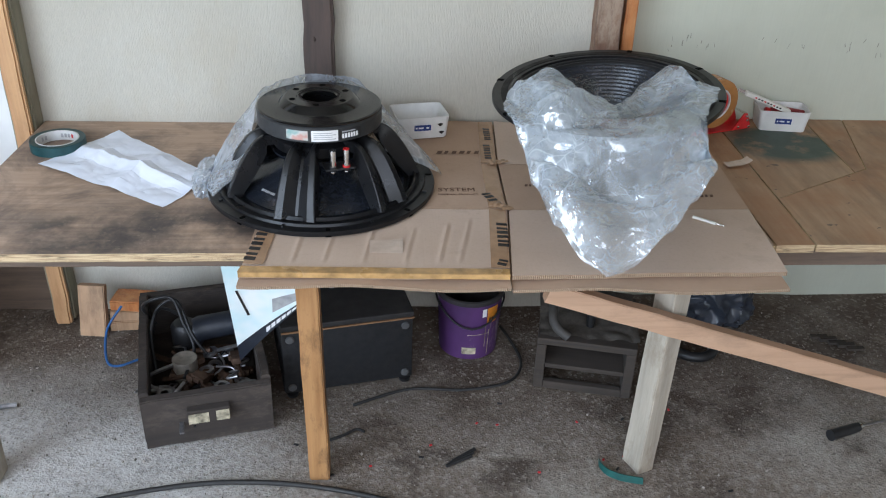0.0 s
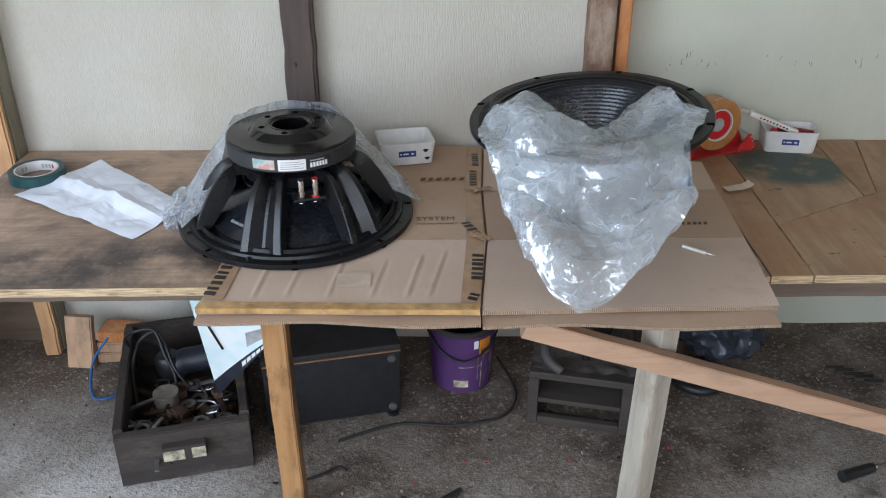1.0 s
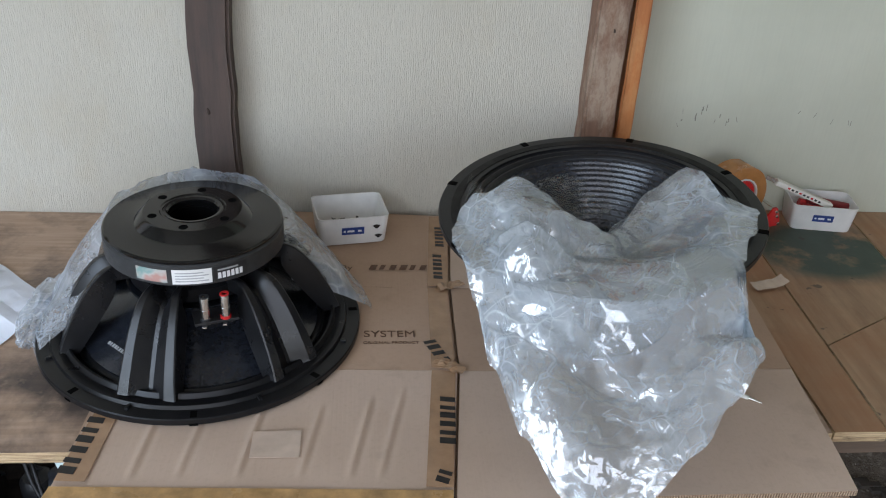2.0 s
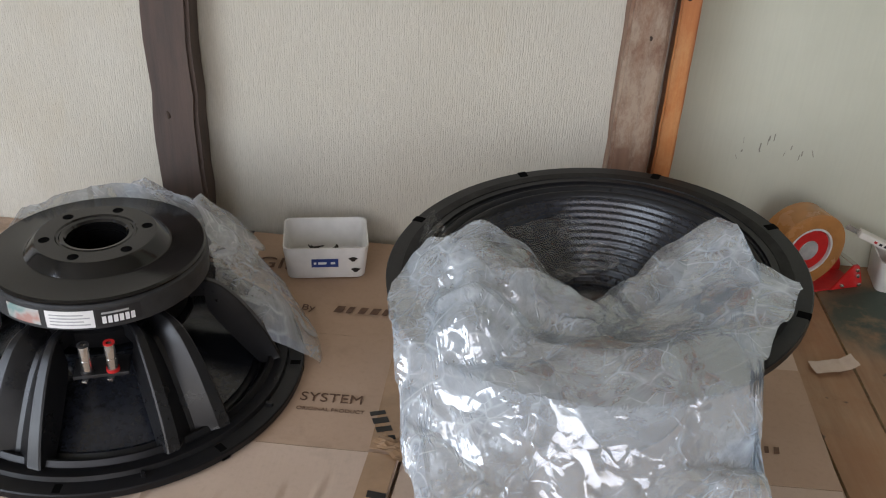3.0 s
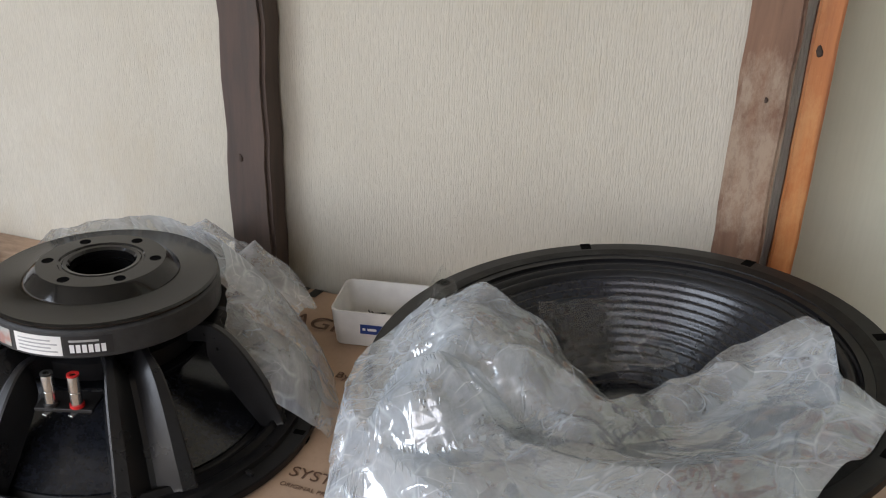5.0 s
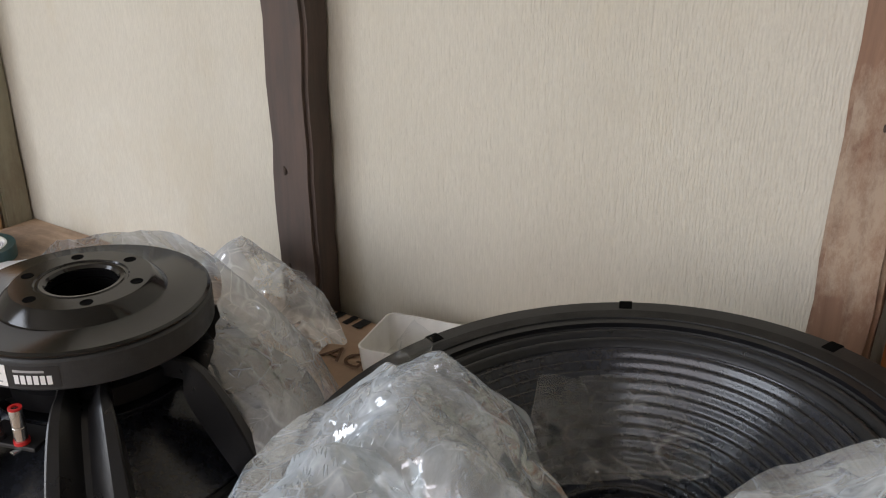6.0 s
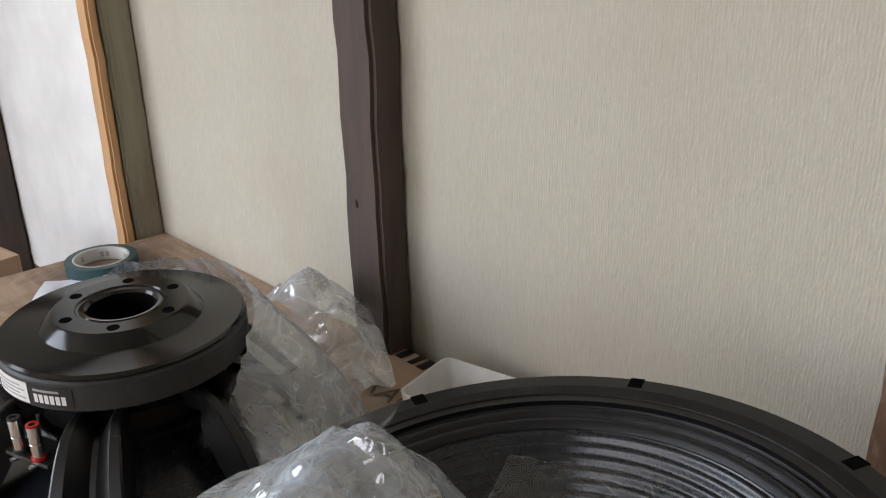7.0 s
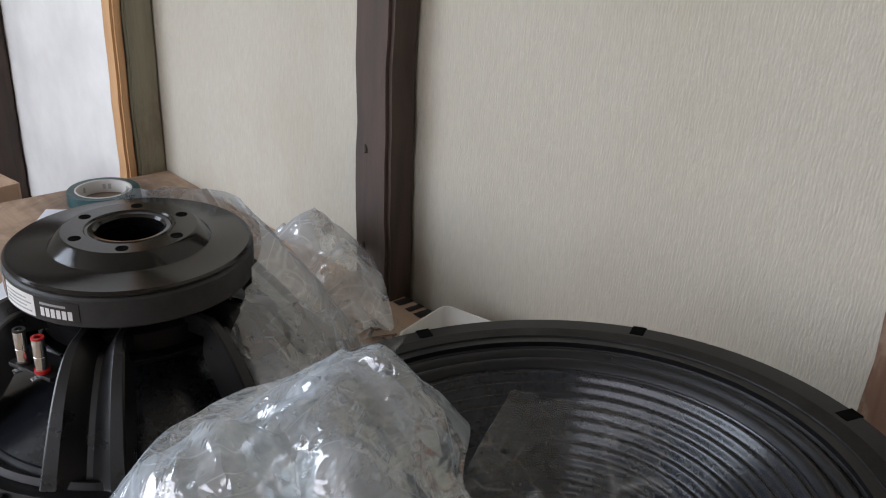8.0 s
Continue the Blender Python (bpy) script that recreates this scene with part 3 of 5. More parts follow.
def carton_sheet(name, pts, z0, z1, material, label, sag=0.0, seed=0.0, creases=()):
    """One flattened corrugated sheet with slightly wavy surface and cut edges."""
    bm = bmesh.new()
    xs, ys = [p[0] for p in pts], [p[1] for p in pts]
    nx, ny = (190, 40) if creases else (44, 40)

    def at(u, v):
        (ax, ay), (bx, by), (cx, cy), (dx, dy) = pts
        x = (ax * (1 - u) + bx * u) * (1 - v) + (dx * (1 - u) + cx * u) * v
        y = (ay * (1 - u) + by * u) * (1 - v) + (dy * (1 - u) + cy * u) * v
        w = noise.noise(Vector((x * 5 + seed, y * 5, seed))) * 0.0022 + noise.noise(Vector((x * 16, y * 13 + seed, 1))) * 0.0008
        for cx, lean, y0, y1, h in creases:
            k = (x - cx - lean * (y - 1.87)) / 0.0045
            if y0 < y < y1:
                w += h * (math.exp(-k * k) - 0.6 * math.exp(-(k - 1.8) ** 2)) * min(1.0, (y - y0) * 40, (y1 - y) * 40)
        front = max(0.0, 1 - v * 4)
        return x, y, w - sag * front * front * (0.5 + 0.5 * math.sin(u * 9 + seed)) - 0.0022
    grids = []
    for dz in (z0, z1):
        grids.append([[bm.verts.new((x, y, z + dz)) for x, y, z in [at(i / nx, j / ny) for i in range(nx + 1)]] for j in range(ny + 1)])
    for g in grids:
        for j in range(ny):
            for i in range(nx):
                bm.faces.new((g[j][i], g[j][i + 1], g[j + 1][i + 1], g[j + 1][i]))
    lo, hi = grids
    ring = [(0, i) for i in range(nx)] + [(j, nx) for j in range(ny)] + [(ny, i) for i in range(nx, 0, -1)] + [(j, 0) for j in range(ny, 0, -1)]
    side = []
    for (a, b), (c, d) in zip(ring, ring[1:] + ring[:1]):
        side.append(bm.faces.new((lo[a][b], lo[c][d], hi[c][d], hi[a][b])))
    for f in side:
        f.material_index = 1
    ob = whole(name, bm, material, label, "cardboard", group="flattened cartons on the bench", smooth=30)
    ob.data.materials.append(M_CARD_EDGE)
    return ob


lower_l = carton_sheet("cardboard_sheet", [(-0.494, 1.784), (0.011, 1.766), (0.03, 2.50), (-0.46, 2.50)], BENCH + 0.002, BENCH + 0.008, M_CARD, "brown flattened carton sheet lying under another", 0.006, 1.0)
lower_r = carton_sheet("cardboard_sheet", [(0.014, 1.766), (0.536, 1.755), (0.570, 2.45), (0.032, 2.50)], BENCH + 0.002, BENCH + 0.008, M_CARD, "brown flattened carton sheet lying under another", 0.008, 2.0)
top_l = carton_sheet("cardboard_sheet", [(-0.492, 1.800), (0.010, 1.788), (0.037, 2.056), (-0.462, 2.060)], BENCH + 0.011, CARD + 0.002, M_CARD_LIGHT, "pale brown carton flap taped along its front edge", 0.002, 3.0,
                     [(x, 0.10 + 0.02 * i, 1.83, 1.98 + 0.02 * (i % 3), 0.0022 - 0.0003 * (i % 2)) for i, x in enumerate((-0.395, -0.335, -0.260, -0.180, -0.115, -0.075))])
mid_l = carton_sheet("cardboard_sheet", [(-0.462, 2.0608), (0.037, 2.0568), (0.041, 2.288), (-0.442, 2.296)], BENCH + 0.011, CARD + 0.002, M_CARD, "brown carton panel with dark printed words", 0, 4.0)
back_l = carton_sheet("cardboard_sheet", [(-0.442, 2.2968), (0.041, 2.2888), (0.060, 2.560), (-0.430, 2.570)], BENCH + 0.011, CARD + 0.002, M_CARD, "brown carton panel with printed trade mark", 0, 5.0)
top_r = carton_sheet("cardboard_sheet", [(0.014, 1.788), (0.548, 1.803), (0.566, 2.060), (0.041, 2.056)], BENCH + 0.011, CARD + 0.002, M_CARD_LIGHT, "pale brown plain carton flap beside the seam", 0.002, 6.0)
mid_r = carton_sheet("cardboard_sheet", [(0.041, 2.0568), (0.566, 2.0608), (0.578, 2.294), (0.045, 2.288)], BENCH + 0.011, CARD + 0.002, M_CARD, "brown carton panel beneath the upright woofer", 0, 7.0)
back_r = carton_sheet("cardboard_sheet", [(0.045, 2.2888), (0.578, 2.2948), (0.588, 2.455), (0.064, 2.560)], BENCH + 0.011, CARD + 0.002, M_CARD_LIGHT, "brown carton panel beneath the upright woofer", 0, 8.0)

ZT = CARD + 0.0016


def strip(name, pts, material, parent, z=ZT, t=0.0006, label=""):
    """Tape or print that follows the sheet below it."""
    bm = prism(bmesh.new(), pts, z, z + t)
    return part(name, bm, material, parent, label)


strip("front_tape", [(-0.493, 1.799), (0.010, 1.787), (0.011, 1.807), (-0.489, 1.821)], M_TAPE_YEL, top_l, ZT + 0.0006, 0.0008, "yellowed packing tape")
box_front = bmesh.new()
box(box_front, (-0.502, 0, 0), (-0.0, 0.0012, 0.010))
turned(box_front, Matrix.Translation((0.010, 1.7858, CARD - 0.0075)) @ Matrix.Rotation(radians(-1.37), 4, "Z"))
part("front_tape_fold", box_front, M_TAPE_YEL, top_l)
strip("seam_tape", [(-0.023, 1.815), (0.012, 1.813), (0.034, 2.053), (-0.002, 2.055)], M_TAPE_CLEAR, top_l, ZT, 0.0006, "glossy brown tape along the seam")
strip("side_tape", [(-0.487, 1.832), (-0.449, 1.830), (-0.430, 2.055), (-0.460, 2.057)], M_TAPE_CLEAR, top_l, ZT, 0.0006)
strip("tape_patch", [(-0.252, 1.870), (-0.187, 1.870), (-0.187, 1.922), (-0.252, 1.920)], M_TAPE_PALE, top_l, ZT, 0.0006, "pale clear tape patch")
strip("seam_tape", [(-0.002, 2.062), (0.034, 2.060), (0.039, 2.285), (0.004, 2.286)], M_TAPE_CLEAR, mid_l, ZT, 0.0006)
strip("seam_tape", [(0.004, 2.293), (0.040, 2.292), (0.057, 2.55), (0.021, 2.55)], M_TAPE_CLEAR, back_l, ZT, 0.0006)


def mark(name, w, h, n, m, material, parent, slant=0.25):
    bars(w, h, n, slant, name, m, material, parent)


mark("trade_mark_bar", 0.108, 0.016, 6, pose(-0.044, 2.353, ZT + 0.0006, 0, 0, 0.3), M_PRINT, back_l, 0.5)
words("By", 0.021, pose(-0.137, 2.350, ZT + 0.0008, 0, 0, 0), M_PRINT, "printed_word", back_l)
words("SYSTEM", 0.0245, pose(-0.064, 2.147, ZT + 0.0008, 0, 0, 0.5), M_PRINT, "printed_word", mid_l)
words("ORIGINAL PRODUCT", 0.0092, pose(-0.062, 2.124, ZT + 0.0008, 0, 0, 0.5), M_PRINT, "printed_word", mid_l)
mark("tape_mark_bar", 0.105, 0.022, 6, pose(0.014, 1.945, ZT + 0.0009, 0, 0, 86), M_INK, top_l, 0.1)
mark("tape_mark_bar", 0.030, 0.018, 2, pose(0.002, 1.835, ZT + 0.0009, 0, 0, 70), M_INK, top_l, 0.1)
mark("tape_mark_bar", 0.080, 0.020, 5, pose(0.010, 2.100, ZT + 0.0009, 0, 0, 112), M_INK, mid_l, 0.1)
mark("tape_mark_bar", 0.09, 0.016, 6, pose(0.026, 2.36, ZT + 0.0009, 0, 0, 88), M_INK, back_l, 0.1)
mark("tape_mark_bar", 0.08, 0.016, 6, pose(0.036, 2.47, ZT + 0.0009, 0, 0, 88), M_INK, back_l, 0.1)
mark("tape_mark_bar", 0.115, 0.022, 6, pose(-0.470, 1.900, ZT + 0.0009, 0, 0, 83), M_INK, top_l, 0.1)
mark("tape_mark_bar", 0.14, 0.026, 6, pose(-0.345, 2.556, ZT + 0.0009, 0, 0, 178), M_INK, back_l, 0.1)
words("FRAGILE", 0.048, pose(-0.242, 2.468, ZT + 0.0009, 0, 0, 0), M_PRINT, "printed_word", back_l)
mark("tape_mark_bar", 0.05, 0.010, 5, pose(0.115, 2.17, ZT + 0.0009, 0, 0, 0), M_PRINT, mid_r, 0.3)
mark("tape_mark_bar", 0.07, 0.012, 6, pose(0.475, 2.12, ZT + 0.0009, 0, 0, 0), M_PRINT, mid_r, 0.3)
# torn flaps lying up at the fold crossings
for nm, (x, y), rz, sh in (("torn_tape", (0.042, 2.290), 20, top_l), ("torn_tape", (0.026, 2.062), -40, top_l)):
    bm = bmesh.new()
    bmesh.ops.create_grid(bm, x_segments=8, y_segments=5, size=0.5, matrix=Matrix.Diagonal((0.05, 0.022, 1, 1)))
    for v in bm.verts:
        v.co.z += abs(noise.noise(v.co * 60 + Vector((x * 50, 0, 0)))) * 0.008 + 0.001
    ob = part(nm, bm, M_TAPE_CLEAR, sh, "torn curled brown tape")
    ob.matrix_local = pose(x, y, ZT + 0.001, 0, 0, rz)

# strip of tape hanging at the carton's side
bm = bmesh.new()
bmesh.ops.create_grid(bm, x_segments=12, y_segments=4, size=0.5, matrix=Matrix.Diagonal((0.065, 0.028, 1, 1)))
for v in bm.verts:
    v.co.z += 0.006 + 0.010 * max(0, v.co.x / 0.032) ** 2 + 0.003 * noise.noise(v.co * 80)
turned(bm, pose(0.640, 2.330, BENCH, 0, 0, 12))
whole("tape_strip", bm, M_TAPE_PALE, "torn strip of pale packing tape on the bench", "tape", smooth=50)

# ---------- woofers ----------


def woofer(loc):
    w = thing("woofer", loc, "large black loudspeaker woofer lying face down on cardboard, magnet up", "loudspeaker", group="loose woofers on the bench")
    # flange with bolt slots, drawn as black blocks
    part("rim", lathe(bmesh.new(), [(0.200, 0.0), (0.2395, 0.0), (0.241, 0.0015), (0.241, 0.0095), (0.2395, 0.011), (0.221, 0.011), (0.219, 0.0165), (0.207, 0.0165), (0.200, 0.013)], 128, closed=True), M_BASKET, w, smooth=35)
    part("gasket", lathe(bmesh.new(), [(0.209, -0.0012), (0.222, -0.0012), (0.223, 0.0005), (0.208, 0.0005)], 128, closed=True), M_GASKET, w, smooth=35)
    for i in range(16):
        a = 22.5 * i + 6
        big = i % 2 == 0
        bm = boxed((0.2240, -0.0045, 0.0040), (0.2375, 0.0045, 0.0114), 0.0008) if big else boxed((0.2215, -0.0022, 0.008), (0.2305, 0.0022, 0.0150), 0.0006)
        ob = part("bolt_slot" if big else "rim_rib", turned(bm, Matrix.Rotation(radians(a), 4, "Z")), M_HOLE if big else M_SPOKE, w)
        if big:
            part("face_slot", turned(boxed((0.2270, -0.0058, -0.0004), (0.2414, 0.0058, 0.0035), 0.0004), Matrix.Rotation(radians(a), 4, "Z")), M_HOLE, w)
    # rolled surround
    prof = []
    n = 42
    for i in range(n + 1):
        u = i / n
        prof.append((0.210 - 0.036 * u, 0.0055 - 0.0045 * abs(math.sin(u * math.pi * 3)) + 0.004 * u))
    back = [(r, z + 0.0012) for r, z in reversed(prof)]
    part("surround", lathe(bmesh.new(), prof + back, 128, closed=True), M_SURROUND, w, smooth=50)
    # ribbed paper cone, smooth behind
    prof = []
    n = 190
    for i in range(n + 1):
        u = i / n
        r = 0.175 - 0.120 * u
        prof.append((r, 0.0095 + 0.074 * u ** 1.12 + 0.0021 * math.sin(u * 2 * math.pi * 14)))
    back = [(0.175 - 0.120 * u, 0.0125 + 0.074 * u ** 1.12) for u in [1 - i / 12 for i in range(13)]]
    part("cone", lathe(bmesh.new(), prof + back, 128, closed=True), M_CONE, w, smooth=60)
    part("dust_cap", lathe(bmesh.new(), [(0.0005, 0.052), (0.02, 0.054), (0.04, 0.061), (0.055, 0.072), (0.060, 0.078)], 64), M_CONE, w, smooth=60)
    # inner basket wall behind the cone and the neck
    part("basket_shell", lathe(bmesh.new(), [(0.204, 0.0135), (0.199, 0.021), (0.196, 0.021), (0.200, 0.0135)], 96, closed=True), M_BASKET, w, smooth=40)
    part("neck", lathe(bmesh.new(), [(0.070, 0.098), (0.098, 0.104), (0.100, 0.126), (0.086, 0.134), (0.086, 0.1445), (0.060, 0.1445), (0.060, 0.098)], 72, closed=True), M_BASKET, w, smooth=35)
    part("spider", lathe(bmesh.new(), [(0.063, 0.080), (0.075, 0.086), (0.082, 0.083), (0.090, 0.089), (0.098, 0.087), (0.104, 0.094), (0.104, 0.098), (0.063, 0.090)], 72, closed=True), M_CONE, w, smooth=60)
    # six double spokes
    path = spline([(0.210, 0.010), (0.196, 0.045), (0.172, 0.090), (0.148, 0.122), (0.128, 0.136), (0.108, 0.138), (0.088, 0.138)], 5)
    for s in range(6):
        ang = radians(-90 - 12 + 60 * s)
        bm = bmesh.new()
        rings = []
        m = len(path)
        for i, p in enumerate(path):
            r, z = p[0], p[1]
            q0, q1 = path[max(0, i - 1)], path[min(m - 1, i + 1)]
            d = (q1 - q0).normalized()
            nr, nz = -d[1], d[0]          # towards the inside
            if nr > 0:
                nr, nz = -nr, -nz
            u = min(1.0, i / (m * 0.72))
            half = 0.043 * (1 - u) + 0.024 * u
            fin = 0.017 * (1 - u) + 0.008 * u
            deep = 0.020 * (1 - u) + 0.026 * u
            wall = 0.030 + 0.022 * math.sin(math.pi * min(1.0, u))
            sec = [(-half, -wall), (-half, -0.002), (-half + 0.002, 0), (-half + fin, 0), (-half + fin + 0.003, -0.003), (-0.003, -deep), (0.003, -deep),
                   (half - fin - 0.003, -0.003), (half - fin, 0), (half - 0.002, 0), (half, -0.002), (half, -wall), (half - 0.004, -wall), (0.004, -deep - 0.007), (-0.004, -deep - 0.007), (-half + 0.004, -wall)]
            ring = []
            for t, dep in sec:
                rr, zz = r + nr * -dep * 0.75, z - abs(nz) * -dep * 0.75
                x, y = rr, t
                ring.append(bm.verts.new((x * math.cos(ang) - y * math.sin(ang), x * math.sin(ang) + y * math.cos(ang), max(zz, 0.012))))
            rings.append(ring)
        for a, b in zip(rings, rings[1:]):
            for j in range(len(a)):
                bm.faces.new((a[j], a[(j + 1) % len(a)], b[(j + 1) % len(a)], b[j]))
        bm.faces.new(rings[0])
        bm.faces.new(rings[-1])
        part("spoke", bm, M_SPOKE, w, smooth=32)
    # motor
    part("front_plate", lathe(bmesh.new(), [(0.05, 0.1447), (0.098, 0.1447), (0.100, 0.147), (0.100, 0.1492), (0.05, 0.1492)], 96, closed=True), M_PLATE, w, smooth=35)
    mag = part("magnet", lathe(bmesh.new(), [(0.040, 0.1494), (0.1255, 0.1494), (0.128, 0.152), (0.128, 0.1805), (0.1255, 0.183), (0.040, 0.183)], 128, closed=True), M_MAGNET, w, smooth=35)
    part("back_plate", lathe(bmesh.new(), [(0.036, 0.1832), (0.1235, 0.1832), (0.1262, 0.1845), (0.1268, 0.1872), (0.1240, 0.1892), (0.0865, 0.1896), (0.0835, 0.1906), (0.0725, 0.2032), (0.0695, 0.2050), (0.0470, 0.2053), (0.0455, 0.2036), (0.0430, 0.2036), (0.0415, 0.2048), (0.0375, 0.2040), (0.0350, 0.2010), (0.0340, 0.190)], 128, closed=True), M_PLATE, w, "polished black back plate with raised hub", smooth=28)
    part("vent", lathe(bmesh.new(), [(0.0343, 0.199), (0.0335, 0.150), (0.0, 0.150)], 64), M_HOLE, w, smooth=30)
    # bolt holes as flat discs, coloured black like the shade inside
    for i in range(6):
        a = radians(60 * i + 27)
        c = (0.0585 * math.cos(a), 0.0585 * math.sin(a), 0)
        part("bolt_hole_disc", lathe(bmesh.new(), [(0.0, 0.2053), (0.0052, 0.2055), (0.0062, 0.2056), (0.0067, 0.2050)], 20, centre=c), M_HOLE, w, smooth=30)
    # labels wrapped round the magnet
    for nm, a0, a1, z0, z1, mt, lb in (("label", -27, -7, 0.156, 0.176, M_HOLO, "silver holographic label"), ("label", -4, 19.5, 0.154, 0.177, M_WHITE_LABEL, "white printed label"), ("label", 20.5, 42, 0.155, 0.177, M_BLACK, "black label with white marks")):
        bm = lathe(bmesh.new(), [(0.1281, z0), (0.1286, z0), (0.1286, z1), (0.1281, z1)], 12, -90 + a0, -90 + a1, closed=True)
        lab = part(nm, bm, mt, w, lb, smooth=40)
        if mt is M_BLACK:
            n = 6
            for j in range(n):
                b0 = -90 + a0 + 2.5 + (a1 - a0 - 5) * j / n
                part("mark_bar", lathe(bmesh.new(), [(0.1287, z0 + 0.003), (0.1289, z0 + 0.003), (0.1289, z0 + 0.0125), (0.1287, z0 + 0.0125)], 2, b0, b0 + (a1 - a0 - 5) / n * 0.72, closed=True), M_WHITE_INK, lab)
            part("mark_bar", lathe(bmesh.new(), [(0.1287, z0 + 0.0155), (0.1289, z0 + 0.0155), (0.1289, z0 + 0.018), (0.1287, z0 + 0.018)], 6, -90 + a0 + 2.5, -90 + a1 - 6, closed=True), M_GREY_INK, lab)
        elif mt is M_WHITE_LABEL:
            for j in range(4):
                zz = z0 + 0.004 + j * 0.0043
                part("mark_bar", lathe(bmesh.new(), [(0.1287, zz), (0.1289, zz), (0.1289, zz + 0.0016), (0.1287, zz + 0.0016)], 8, -90 + a0 + 2, -90 + a1 - 2 - 3 * (j % 2), closed=True), M_GREY_INK, lab)
    # terminals
    part("terminal_bracket", turned(boxed((-0.030, -0.006, 0.096), (0.030, 0.028, 0.1005), 0.001), Matrix.Translation((0.046, -0.132, 0)) @ Matrix.Rotation(radians(18), 4, "Z")), M_BLACK, w)
    for x, y, mt in ((0.032, -0.136, M_BLACK), (0.058, -0.128, M_RED)):
        t = part("terminal", lathe(bmesh.new(), [(0.0, 0.1010), (0.0062, 0.1010), (0.0062, 0.1185), (0.0058, 0.1190), (0.0058, 0.1200), (0.0062, 0.1205), (0.0062, 0.1375), (0.006, 0.1385), (0.0036, 0.1385), (0.0034, 0.132), (0.0, 0.132)], 24, centre=(x, y, 0)), M_CHROME, w, "nickel binding post", smooth=35)
        part("ring", lathe(bmesh.new(), [(0.0062, 0.1006), (0.0075, 0.1006), (0.0075, 0.1045), (0.0062, 0.1045)], 24, closed=True, centre=(x, y, 0)), mt, t, smooth=35)
        part("ring", lathe(bmesh.new(), [(0.0035, 0.1384), (0.0063, 0.1384), (0.0063, 0.1402), (0.0035, 0.1402)], 24, closed=True, centre=(x, y, 0)), mt, t, smooth=35)
        part("lug", boxed((x - 0.003, y - 0.012, 0.0935), (x + 0.003, y - 0.002, 0.0958), 0.0005), M_CHROME, t)
        part("lead", tube(bmesh.new(), spline([(x, y, 0.094), (x * 1.1, y * 0.93, 0.088), (x * 0.8, y * 0.80, 0.086), (x * 0.5, y * 0.62, 0.090)], 8), 0.0018, 6), M_BLACK, t, smooth=60)
    # faint batch bars printed on the back of the cone
    a = radians(-90 - 42)
    m = Matrix.Rotation(a, 4, "Z") @ Matrix.Translation((0.150, 0, 0.0335)) @ Matrix.Rotation(radians(33), 4, "Y") @ Matrix.Rotation(radians(90), 4, "Z")
    bars(0.040, 0.0055, 8, 0.2, "batch_bar", m, M_GREY_INK, w)
    w.scale = (1.025, 1.025, 1.0)
    return w


speaker_down = woofer((-0.359, 2.178, CARD + 0.002))
# the other one leans a little on the film bunched under its magnet
speaker_up = copy_thing(speaker_down, Matrix.Translation((0.246, 2.157, 0.824)) @ Matrix.Rotation(radians(-5.0), 4, "Y") @ Matrix.Rotation(radians(2.6), 4, "X") @ pose(0, 0, 0, 180, 0, 26) @ Matrix.Diagonal((0.982, 0.982, 1, 1)))
tagged(speaker_up, "large black woofer lying on its magnet, ribbed cone facing up")

# ---------- plastic bags ----------


def ridge(p):
    """Sharp-creased noise, for crumpled film."""
    return 1 - abs(noise.noise(p)) * 2.2


def lerp_table(t, table):
    for (a, va), (b, vb) in zip(table, table[1:]):
        if t <= b:
            k = max(0.0, min(1.0, (t - a) / (b - a)))
            k = k * k * (3 - 2 * k)
            return va + (vb - va) * k
    return table[-1][1]


# the big bag: puffed up over the upright woofer and falling forward over the cartons
FRONT = [(0.018, 2.06), (0.026, 2.02), (0.038, 1.96), (0.060, 1.88), (0.090, 1.79), (0.132, 1.715), (0.165, 1.690), (0.215, 1.702), (0.285, 1.738), (0.335, 1.775), (0.375, 1.812), (0.386, 1.90), (0.395, 1.965), (0.430, 2.030), (0.462, 2.085)]
BACK = [(0.018, 2.09), (0.036, 2.15), (0.055, 2.175), (0.110, 2.192), (0.160, 2.180), (0.200, 2.140), (0.240, 2.125), (0.290, 2.185), (0.345, 2.225), (0.400, 2.238), (0.418, 2.215), (0.426, 2.135), (0.462, 2.098)]
# ridges from which the film hangs: ends with their heights, and how steeply it falls away
RIM_AT = (0.246, 2.157, 0.824)
RIDGES = [((0.048, 2.165, 0.826), (0.045, 2.080, 0.800), 0.55), ((0.085, 2.150, 0.838), (0.150, 2.155, 0.836), 0.42), ((0.115, 2.150, 0.840), (0.110, 2.020, 0.812), 0.45),
          ((0.110, 2.020, 0.806), (0.150, 1.850, 0.716), 0.62), ((0.150, 1.850, 0.716), (0.168, 1.700, 0.600), 0.70), ((0.225, 2.100, 0.786), (0.392, 2.222, 0.830), 0.85),
          ((0.225, 2.100, 0.786), (0.215, 1.960, 0.765), 0.55), ((0.456, 2.090, 0.836), (0.350, 2.060, 0.796), 0.60), ((0.350, 2.060, 0.796), (0.215, 1.960, 0.765), 0.50),
          ((0.370, 1.825, 0.806), (0.280, 1.890, 0.772), 0.62), ((0.280, 1.890, 0.772), (0.150, 1.900, 0.745), 0.55), ((0.370, 1.825, 0.806), (0.250, 1.735, 0.640), 0.60)]
FOLDS = []
for i in range(20):
    a, L = rnd(0, math.pi), rnd(0.035, 0.15)
    FOLDS.append((math.cos(a) / L, math.sin(a) / L, rnd(0, 1), rnd(0.05, 0.095) * L, rnd(0, 50)))


